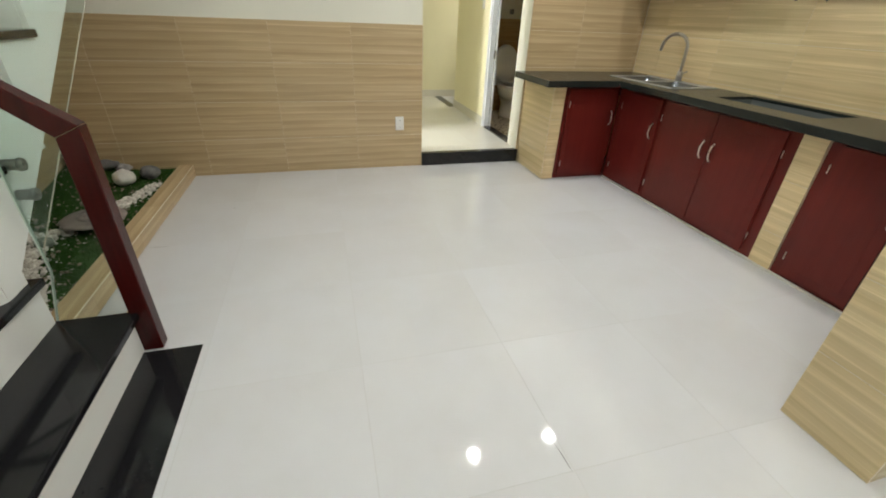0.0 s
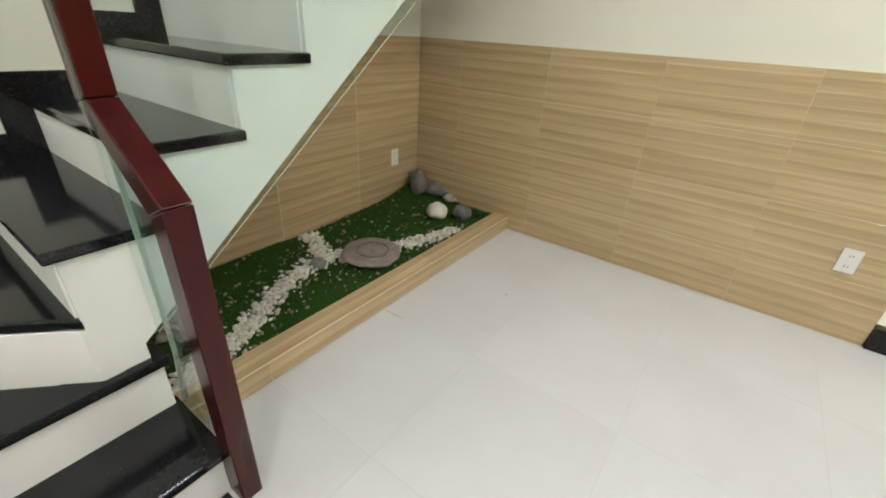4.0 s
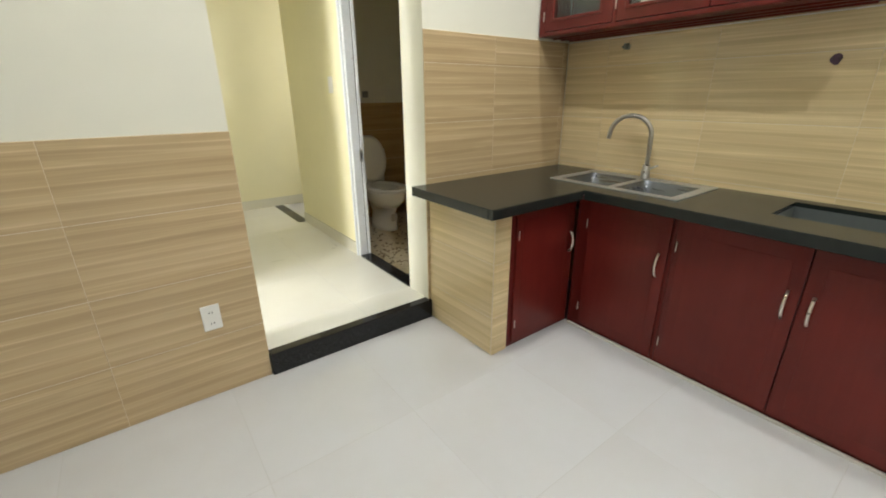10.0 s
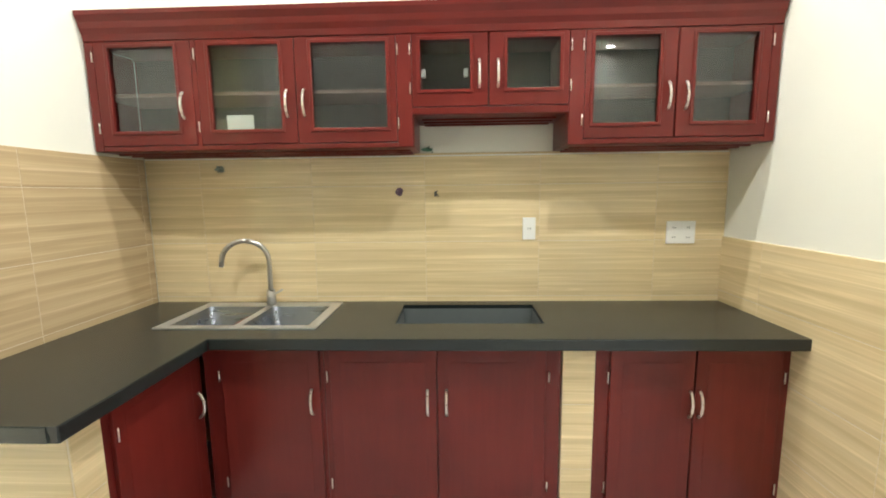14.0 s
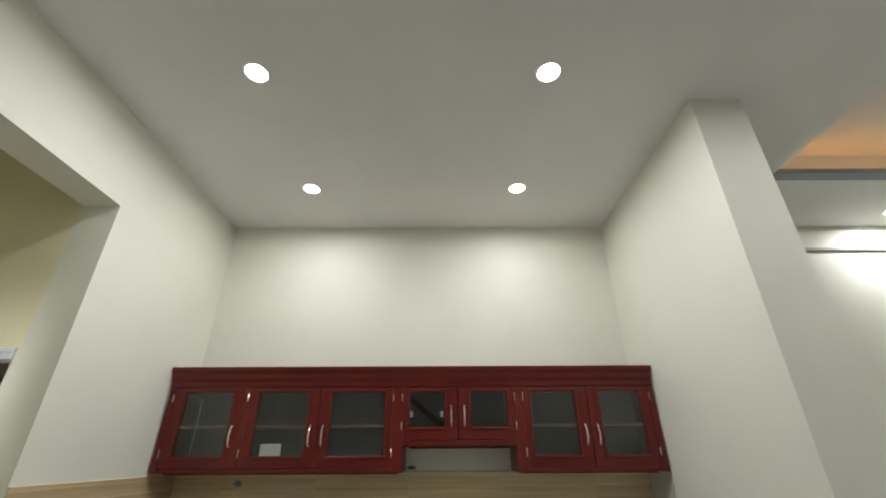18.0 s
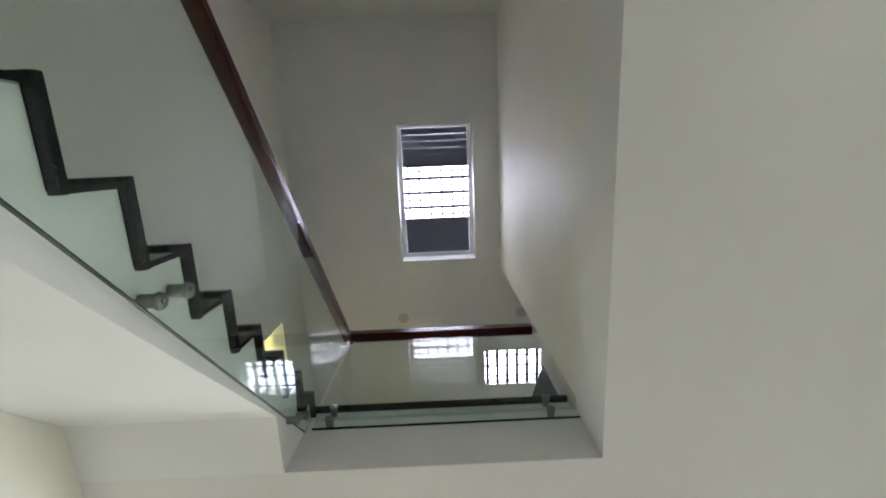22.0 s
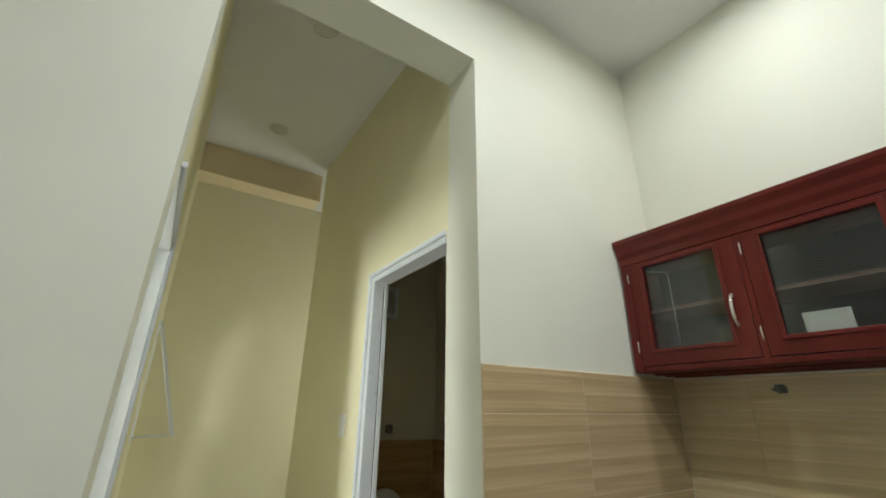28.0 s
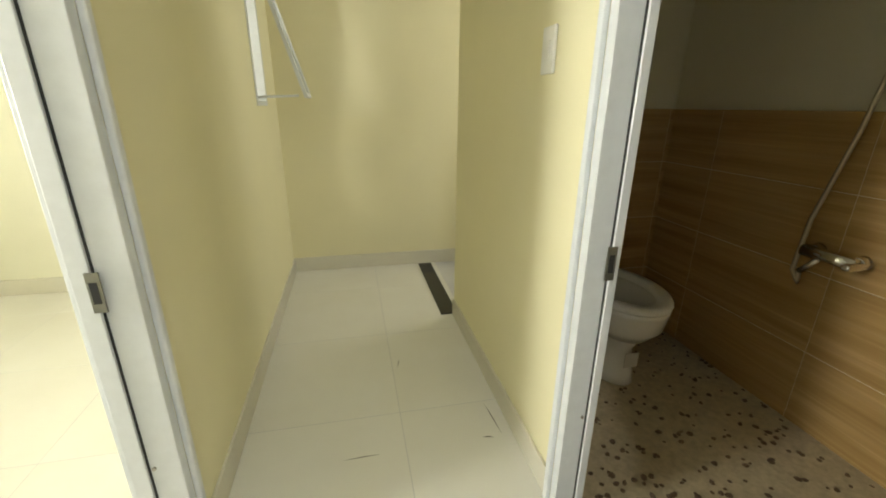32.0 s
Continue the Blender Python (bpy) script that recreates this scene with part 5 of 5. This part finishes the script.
vs, fs = [], []
count = 0
while count < 1500:
    x, y = rng.uniform(LEFT + 0.02, KERB_X0 - 0.004), rng.uniform(-2.22, -0.3)
    g = path_gap(x, y)
    if rng.random() > math.exp(-(g / 0.05) ** 2) + 0.005:
        continue
    r = rng.choice((0.006, 0.008, 0.010, 0.013, 0.016)) * rng.uniform(0.85, 1.15) if g < 0.09 else rng.uniform(0.003, 0.007)
    pebble(vs, fs, x, y, 0.084 + mound(x, y) + r * 0.35, r, rng)
    count += 1
me = bpy.data.meshes.new("white_pebbles")
me.from_pydata(vs, [], fs)
me.materials.append(PEBBLE)
tagged(new("white_pebbles", me), "stream of small white pebbles across the grass", "pebbles", kind="stuff")
vs, fs = [], []
for _ in range(760):
    x, y = rng.uniform(LEFT + 0.02, KERB_X0 - 0.01), rng.uniform(-2.22, -0.15)
    if path_gap(x, y) > 0.2 and rng.random() < 0.55:
        y = -2.0 + rng.uniform(-0.2, 0.25)
    pebble(vs, fs, x, y, 0.086 + mound(x, y), rng.choice((0.003, 0.004, 0.005, 0.007, 0.011)), rng)
me = bpy.data.meshes.new("brown_gravel")
me.from_pydata(vs, [], fs)
me.materials.append(stone("brown_gravel", (0.16, 0.12, 0.08), (0.42, 0.36, 0.28), 30.0))
tagged(new("brown_gravel", me), "scattered brown gravel on the grass mat", "gravel", kind="stuff")


def boulder(name, label, x, y, z, size, mat, seed, rz=0, rough=0.16, cat="stone", taper=0.0):
    bm = bmesh.new()
    bmesh.ops.create_icosphere(bm, subdivisions=3, radius=1)
    for v in bm.verts:
        n = 1 + rough * noise.noise(v.co * 1.7 + Vector((seed, 0, 0))) + rough * 0.4 * noise.noise(v.co * 5 + Vector((0, seed, 0)))
        n *= 1 - taper * max(0.0, v.co.z) ** 1.2 * (1 - 0.3 * abs(v.co.z))
        v.co = Vector((v.co.x * size[0] * n, v.co.y * size[1] * n, v.co.z * size[2] * n))
    ob = part(name, bm, mat, None, "", True)
    ob.matrix_world = pose(x, y, z, 0, 0, rz)
    return tagged(ob, label, cat, "garden stones")


boulder("garden_stone", "rounded white stone on the artificial grass", -4.445, -0.345, 0.127, (0.072, 0.066, 0.058), WHITE_STONE, 1)
boulder("garden_stone", "rounded dark grey stone beside the kerb", -4.305, -0.235, 0.124, (0.068, 0.06, 0.053), GREY_STONE, 2)
boulder("garden_stone", "upright grey stone in the garden corner", -4.80, -0.125, 0.215, (0.075, 0.105, 0.115), stone("pale_grey_stone", (0.13, 0.12, 0.115), (0.23, 0.215, 0.205)), 3, 50, 0.4, "stone", 0.62)
boulder("garden_stone", "flat grey stone against the tiled wall", -4.66, -0.07, 0.145, (0.085, 0.045, 0.035), GREY_STONE, 4, 10, 0.4)
boulder("garden_stone", "small grey stone against the tiled wall", -4.54, -0.06, 0.115, (0.05, 0.035, 0.03), stone("light_grey_stone", (0.28, 0.27, 0.25), (0.45, 0.43, 0.40)), 5, 0, 0.4)
boulder("garden_stone", "small dark stone in the garden corner", -4.73, -0.045, 0.165, (0.045, 0.035, 0.03), GREY_STONE, 6, 0, 0.4)
boulder("garden_stone", "small mossy stone in the pebble stream", -4.51, -1.30, 0.10, (0.045, 0.035, 0.028), stone("mossy_stone", (0.16, 0.19, 0.15), (0.28, 0.31, 0.26)), 7, 0, 0.3)
for k in range(6):
    boulder("garden_stone", "small brown stone at the foot of the stairs", -4.80 + 0.11 * k + rng.uniform(-0.03, 0.03), -2.10 + rng.uniform(-0.08, 0.10), 0.10, (0.028, 0.022, 0.018), SLATE, 9 + k, 40 * k, 0.4)
slab = boulder("stepping_stone", "flat round brown stepping stone among white pebbles", -4.368, -1.05, 0.118, (0.166, 0.174, 0.020), SLATE, 21, 15, 0.10, "stepping stone")
part("carved_ring", lathe([(0.092, 0.012), (0.090, 0.0225), (0.082, 0.0225), (0.080, 0.012)], 40, 0.01, 0.0), stone("dark_slate", (0.12, 0.10, 0.09), (0.22, 0.19, 0.18), 26.0), slab, "shallow darker ring")

# ---- corridor fittings ----


def door_frame(name, x_face, depth, y0, y1, top, side, line, label):
    """An aluminium frame lining a doorway in a wall across x; side is +1 where the corridor lies towards +x; line: depth of the gasket."""
    ob = structure(new(name), label, "door frame")

    def slab(part_name, d0, d1, ya, yb, z0, z1, mat=ALU, bevel=0.002, parent=None):
        a, b = x_face - side * d0, x_face - side * d1
        return part(part_name, box(min(a, b), max(a, b), ya, yb, z0, z1, bevel), mat, parent or ob)
    slab("jamb", 0.003, depth, y0 - 0.004, y0 + 0.012, STEP, top)
    slab("jamb", -0.002, depth + 0.004, y1 - 0.03, y1, STEP, top)
    slab("head", -0.002, depth + 0.004, y0 + 0.0122, y1 - 0.0302, top - 0.03, top)
    slab("casing", -0.016, 0.0, y1 + 0.0005, y1 + 0.022, STEP, top + 0.022, ALU, 0.004)
    slab("casing", -0.016, 0.0, y0 + 0.002, y1, top + 0.0005, top + 0.022, ALU, 0.004)
    slab("stop", line + 0.0034, min(depth, line + 0.04), y1 - 0.040, y1 - 0.0305, STEP, top - 0.031)
    slab("gasket", line, line + 0.003, y1 - 0.0345, y1 - 0.0302, STEP, top - 0.031, BLACK, 0.0)
    strike = slab("strike_plate", line - 0.012, line + 0.013, y1 - 0.0435, y1 - 0.0402, 0.86, 0.945, KNOB_STEEL, 0.001)
    slab("strike_hole", line - 0.006, line + 0.008, y1 - 0.0445, y1 - 0.0436, 0.88, 0.925, HOLE, 0.0, strike)
    for z in (0.45, 1.55):
        a = x_face - side * (line - 0.008)
        part("screw", cyl((a, y1 - 0.034, z), (a, y1 - 0.0302, z), 0.005, n=10), STEEL, ob)
    return ob


door_frame("door_1", OPEN_L, 0.112, L_DOOR[0], L_DOOR[1], L_TOP, 1, 0.062, "white aluminium door frame to the bright side room, no leaf")
door_frame("door_2", OPEN_R, 0.082, W_DOOR[0], W_DOOR[1], DOOR_TOP, -1, 0.056, "white aluminium door frame of the toilet, door open")
structure(part("threshold", box(OPEN_R - 0.004, THIN + 0.004, W_DOOR[0] + 0.013, W_DOOR[1] - 0.031, STEP - 0.02, STEP + 0.012, 0.003), GRANITE), "black granite threshold of the toilet", "threshold")
structure(part("threshold", box(OPEN_R - 0.075, OPEN_R + 0.02, 2.18, 3.0, STEP - 0.02, STEP + 0.008, 0.003), GRANITE), "black granite threshold at the corridor's end", "threshold")
for k, b in enumerate(((OPEN_L, OPEN_L + 0.01, L_DOOR[1] + 0.023, COR_END), (OPEN_L + 0.01, -0.02, COR_END - 0.01, COR_END), (OPEN_R - 0.01, OPEN_R, W_DOOR[1] + 0.023, 2.18), (LEFT, OPEN_L - 0.13, 2.94, 2.95))):
    structure(part("baseboard", box(*b, STEP, STEP + 0.10, 0.002), SKIRT_TILE), "cream tile skirting", "baseboard")
window = thing("small_window", OPEN_L - 0.06, 2.56, 1.65, "narrow white top-hung corridor window, its sash pushed open", "window")
bpy.context.view_layer.update()
for b in ((WY0, WY0 + 0.025, WZ0, WZ1), (WY1 - 0.025, WY1, WZ0, WZ1), (WY0 + 0.025, WY1 - 0.025, WZ0, WZ0 + 0.025), (WY0 + 0.025, WY1 - 0.025, WZ1 - 0.025, WZ1)):
    under(part("window_frame", box(OPEN_L - 0.10, OPEN_L + 0.004, *b, 0.002), ALU), window)
SASH = pose(OPEN_L + 0.012, 0, WZ1 - 0.01, 0, -16.5, 0)          # hung from the head, foot swung into the corridor
sash = frame_ring("x", (WY0 + 0.01, WY1 - 0.01, -0.785, 0.0), (WY0 + 0.03, WY1 - 0.03, -0.765, -0.02), -0.009, 0.009)
bmesh.ops.transform(sash, matrix=SASH, verts=sash.verts)
sash = under(part("sash", sash, ALU, None, "thin white aluminium sash"), window)
pane = box(-0.002, 0.002, WY0 + 0.031, WY1 - 0.031, -0.764, -0.021)
bmesh.ops.transform(pane, matrix=SASH, verts=pane.verts)
under(part("pane", pane, CLEAR_GLASS), sash)
under(part("stay_rod", sweep([(OPEN_L + 0.004, WY0 + 0.02, WZ0 + 0.04), (-1.925, WY0 + 0.02, WZ0 + 0.05)], 0.006, 8), ALU, None, "thin white stay rod", True), window)

# ---- toilet room ----
WF = 0.085
structure(part("floor_toilet", box(THIN, -0.04, 0.2, 2.05, -0.12, WF), plain("pebble_bed", (0.60, 0.52, 0.36), 0.45, 0.5, 0.3, 40.0)), "tan floor with dark pebbles", "floor")
vs, fs = [], []
prng = random.Random(8)
for _ in range(520):
    pebble(vs, fs, prng.uniform(OPEN_R + 0.12, -0.06), prng.uniform(0.24, 2.03), WF - 0.001, prng.uniform(0.007, 0.014), prng)
me = bpy.data.meshes.new("floor_pebbles")
me.from_pydata(vs, [], fs)
me.materials.append(stone("dark_pebbles", (0.07, 0.045, 0.028), (0.20, 0.13, 0.075), 30.0, 0.5))
tagged(new("floor_pebbles", me), "dark pebbles set in the toilet floor", "pebbles", kind="stuff")
toilet_back = structure(part("tiled_back_wall", box(THIN + 0.001, -0.051, 2.041, 2.049, WF, 1.25), GROUT), "brown tiled lower wall behind the toilet", "wall")
toilet_side = structure(part("tiled_side_wall", box(-0.05, -0.041, 0.21, 2.04, WF, 1.25), GROUT), "brown tiled lower wall of the shower side", "wall")
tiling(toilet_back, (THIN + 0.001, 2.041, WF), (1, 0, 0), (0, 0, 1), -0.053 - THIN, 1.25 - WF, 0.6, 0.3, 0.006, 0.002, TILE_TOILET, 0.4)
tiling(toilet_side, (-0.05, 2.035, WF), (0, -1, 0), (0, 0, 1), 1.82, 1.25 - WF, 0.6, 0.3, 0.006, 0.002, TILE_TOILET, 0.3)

TXC = -0.56
wc = thing("toilet", TXC, 1.5, STEP, "white ceramic toilet with its lid raised", "toilet")
bpy.context.view_layer.update()


def oval(profile, cy, n=32, front=1.0):
    """A body turned from (half width, half length, z, y shift) rows."""
    bm = bmesh.new()
    rings = []
    for hw, hl, z, dy in profile:
        rings.append([bm.verts.new((TXC + hw * math.cos(k * 2 * math.pi / n), cy + dy + hl * math.sin(k * 2 * math.pi / n), z)) for k in range(n)])
    for a, b in zip(rings, rings[1:]):
        for k in range(n):
            bm.faces.new((a[k], a[(k + 1) % n], b[(k + 1) % n], b[k]))
    bm.faces.new(rings[0][::-1])
    bm.faces.new(rings[-1])
    return bm


B = STEP
under(part("pedestal", oval([(0.105, 0.20, B + 0.002, 0.03), (0.10, 0.19, B + 0.05, 0.03), (0.092, 0.17, B + 0.16, 0.03), (0.12, 0.20, B + 0.24, 0.02)], 1.50), CERAMIC, None, "", True), wc)
under(part("bowl", oval([(0.12, 0.20, B + 0.235, 0.02), (0.165, 0.24, B + 0.30, 0.0), (0.18, 0.255, B + 0.375, 0.0), (0.182, 0.258, B + 0.395, 0.0), (0.17, 0.246, B + 0.40, 0.0), (0.135, 0.20, B + 0.395, -0.01), (0.125, 0.19, B + 0.36, -0.01), (0.07, 0.11, B + 0.26, 0.0), (0.03, 0.05, B + 0.24, 0.0)], 1.48), CERAMIC, None, "", True), wc)
seat = oval([(0.182, 0.256, B + 0.402, 0.0), (0.186, 0.26, B + 0.41, 0.0), (0.182, 0.256, B + 0.42, 0.0), (0.125, 0.19, B + 0.42, -0.005), (0.122, 0.186, B + 0.404, -0.005)], 1.48)
seat.faces.ensure_lookup_table()
bmesh.ops.delete(seat, geom=[f for f in seat.faces if len(f.verts) > 4], context="FACES_ONLY")
under(part("seat", seat, PLASTIC, None, "", True), wc)
lid = oval([(0.172, 0.225, 0.0, 0.0), (0.178, 0.232, 0.006, 0.0), (0.172, 0.225, 0.016, 0.0), (0.14, 0.19, 0.02, 0.0)], 0.0)
bmesh.ops.translate(lid, vec=(-TXC, 0, 0), verts=lid.verts)
bmesh.ops.transform(lid, matrix=pose(TXC, 1.752, B + 0.64, 80, 0, 0), verts=lid.verts)
under(part("lid", lid, PLASTIC, None, "raised white lid", True), wc)
under(part("tank", box(TXC - 0.18, TXC + 0.18, 1.79, 1.92, B + 0.36, B + 0.70, 0.02), CERAMIC, None, "white ceramic cistern"), wc)
under(part("tank_lid", box(TXC - 0.19, TXC + 0.19, 1.782, 1.925, B + 0.702, B + 0.73, 0.008), CERAMIC), wc)
for d in (-0.07, 0.07):
    under(part("lid_hinge", cyl((TXC + d - 0.02, 1.735, B + 0.425), (TXC + d + 0.02, 1.735, B + 0.425), 0.011, n=12), PLASTIC, None, "", True), wc)
under(part("paper_label", box(TXC - 0.03, TXC + 0.035, 1.326, 1.329, B + 0.10, B + 0.17), plain("grey_label", (0.5, 0.48, 0.44), 0.6), None, "small grey sticker"), wc)

wc.location.y += 0.105
wc.location.z -= STEP - WF
mixer = thing("shower_mixer", -0.06, 1.18, 0.73, "chrome wall-mounted shower mixer with a hose", "shower mixer")
bpy.context.view_layer.update()
mp = lambda name, bm, mat, label="": under(part(name, bm, mat, None, label, True), mixer)
mp("mixer_body", cyl((-0.11, 1.26, 0.74), (-0.11, 1.09, 0.74), 0.022, n=20), CHROME)
for y in (1.245, 1.105):
    mp("wall_joint", cyl((-0.05, y, 0.74), (-0.10, y, 0.74), 0.026, 0.018, 18), CHROME)
mp("lever", box(-0.19, -0.105, 1.06, 1.085, 0.735, 0.755, 0.006), CHROME, "flat chrome lever")
mp("outlet", cyl((-0.11, 1.2, 0.725), (-0.115, 1.25, 0.66), 0.011, n=14), CHROME)
hose = [(-0.115, 1.25, 0.66), (-0.12, 1.24, 0.62), (-0.12, 1.27, 0.66), (-0.11, 1.265, 0.85), (-0.09, 1.215, 1.15), (-0.085, 1.17, 1.5), (-0.08, 1.14, 1.74), (-0.08, 1.13, 1.80)]
smooth_hose = []
for a, b in zip(hose, hose[1:]):
    for k in range(4):
        smooth_hose.append(Vector(a).lerp(Vector(b), k / 4))
mp("hose", sweep(smooth_hose + [hose[-1]], 0.0085, 8), metal("hose_metal", (0.45, 0.38, 0.28), 0.4), "flexible metal hose")
mp("hand_shower", cyl((-0.08, 1.13, 1.80), (-0.13, 1.09, 1.92), 0.012, 0.03, 16), CHROME)
mp("holder", box(-0.085, -0.045, 1.11, 1.15, 1.77, 1.81, 0.006), CHROME)
mixer.location.y -= 0.05
mixer.location.z += 0.035
tw = thing("toilet_window", -0.53, 1.92, 2.33, "small white louvre window high in the toilet", "window")
bpy.context.view_layer.update()
for b in ((-0.61, -0.585, 2.20, 2.46), (-0.475, -0.45, 2.20, 2.46), (-0.585, -0.475, 2.20, 2.225), (-0.585, -0.475, 2.435, 2.46)):
    under(part("window_frame", box(b[0], b[1], 1.92, 1.94, b[2], b[3], 0.002), ALU), tw)
for k in range(3):
    z = 2.235 + k * 0.066
    under(part("louvre", prism([(1.918, z), (1.936, z + 0.055), (1.939, z + 0.055), (1.921, z)], "x", -0.584, -0.476), plain("frosted_louvre", (0.55, 0.58, 0.55), 0.3)), tw)
holder = thing("paper_holder", -0.47, 1.92, 1.32, "small grey holder on the toilet wall", "holder")
bpy.context.view_layer.update()
under(part("bracket", box(-0.50, -0.45, 1.90, 1.94, 1.30, 1.36, 0.008), plain("grey_plastic", (0.2, 0.19, 0.17), 0.5)), holder)

for ob in (tw, holder):
    ob.location.y += 0.11

# ---- wall and floor tiles ----
tiling(wall_far, (LEFT, 0, 0), (1, 0, 0), (0, 0, 1), OPEN_L - LEFT, 1.18, 0.613, 0.295, 0.009, 0.0028, TILE_WALL, 0.362)
tiling(wall_far, (OPEN_R, 0, 0), (1, 0, 0), (0, 0, 1), -OPEN_R - 0.009, 1.624, 0.606, 0.3, 0.009, 0.0028, TILE_WALL, 0.5, 0.27)
def below(poly, line):
    """The part of a polygon in (y, z) that lies under a sloping line."""
    out = []
    for p, q in zip(poly, poly[1:] + poly[:1]):
        a, b = p[1] - line(p[0]), q[1] - line(q[0])
        if a <= 0:
            out.append(p)
        if a * b < 0:
            s = a / (a - b)
            out.append((p[0] + (q[0] - p[0]) * s, p[1] + (q[1] - p[1]) * s))
    return out


under(part("grout_bed", prism(below([(-2.24, 0.0), (-0.0105, 0.0), (-0.0105, 1.18), (-2.24, 1.18)], lambda y: low(y) + 0.08), "x", LEFT, LEFT + 0.0078), GROUT), wall_left)
for i in range(5):
    for j in range(4):
        y1, z0 = -0.0105 - 0.613 * i, 0.295 * j
        y0 = max(y1 - 0.611, -2.24)
        p = below([(y0 + 0.001, z0 + 0.001), (y1 - 0.001, z0 + 0.001), (y1 - 0.001, z0 + 0.294), (y0 + 0.001, z0 + 0.294)], lambda y: low(y) + 0.08) if y1 > y0 + 0.02 else []
        if len(p) > 2:
            bm = prism([(y - y1 + 0.3, z - z0 - 0.15) for y, z in p], "z", 0.0, 0.009)
            ob = part("tile", bm, TILE_WALL, wall_left)
            ob.matrix_world = pose(LEFT, y1 - 0.3, z0 + 0.15, 90, 0, 90)
tiling(wall_kitchen, (0, -0.009, 0), (0, -1, 0), (0, 0, 1), 3.081, 1.638, 0.606, 0.3, 0.009, 0.0028, TILE_KITCHEN, 0.3, 0.27)
tiling(wall_stub, (0, STUB_Y, 0), (-1, 0, 0), (0, 0, 1), -STUB_END, 1.187, 0.606, 0.3, 0.009, 0.0028, TILE_KITCHEN, 0.3)
tiling(wall_stub, (STUB_END, STUB_Y + 0.009, 0), (0, -1, 0), (0, 0, 1), STUB_Y - STUB_BACK + 0.018, 1.187, 0.606, 0.3, 0.009, 0.0028, TILE_KITCHEN, 0.3)
tiling(wall_stub, (STUB_END, STUB_BACK, 0), (1, 0, 0), (0, 0, 1), -STUB_END, 1.187, 0.606, 0.3, 0.009, 0.0028, TILE_KITCHEN, 0.3)
tiling(floor, (-4.06, BACK_Y, -0.006), (1, 0, 0), (0, 1, 0), 4.06, -BACK_Y, 0.613, 0.613, 0.006, 0.0007, FLOOR_TILE, 0.52, -1.27 - BACK_Y, grout=GROUT_WHITE, lift=0.0004)
tiling(corridor_floor, (LEFT, 0.03, STEP - 0.006), (1, 0, 0), (0, 1, 0), THIN - LEFT - 0.03, 4.37, 0.6, 0.6, 0.006, 0.0012, CORRIDOR_TILE, 0.35, 0.2, grout=GROUT_WHITE, lift=0.0005)
tiling(kerb, (KERB_X1 - 0.008, -2.24, 0), (0, 1, 0), (0, 0, 1), 2.231, KERB_Z - 0.001, 0.613, 0.3, 0.008, 0.002, TILE_WALL, 0.35)
tiling(kerb, (KERB_X0, -0.009, KERB_Z - 0.008), (0, -1, 0), (1, 0, 0), 2.231, KERB_X1 - KERB_X0, 0.613, 0.3, 0.008, 0.002, TILE_WALL, 0.25)

# scuffs and hair lines left on the floors
SCUFF = plain("dark_scuff", (0.10, 0.095, 0.085), 0.7)
for host, z, x0, y0, x1, y1, w in ((floor, 0.0002, -4.05, -1.278, -3.935, -1.274, 0.003), (floor, 0.0002, -2.33, -2.996, -2.322, -3.117, 0.003), (floor, 0.0002, -3.662, -0.765, -3.652, -0.757, 0.008),
                                   (corridor_floor, STEP + 0.0002, -1.286, 1.242, -1.244, 1.233, 0.006), (corridor_floor, STEP + 0.0002, -1.775, 1.236, -1.652, 1.238, 0.004),
                                   (corridor_floor, STEP + 0.0002, -1.523, 1.80, -1.54, 1.72, 0.003), (corridor_floor, STEP + 0.0002, -1.225, 1.41, -1.212, 1.24, 0.004)):
    a, b = Vector((x0, y0, 0)), Vector((x1, y1, 0))
    d = (b - a).normalized()
    n = Vector((-d.y, d.x, 0)) * w / 2
    mid = (a + b) / 2 + n * 0.8
    pts = [(q.x, q.y) for q in (a, mid - n, b, mid + n)]
    under(part("scuff", prism(pts, "z", z, z + 0.0004), SCUFF), host)
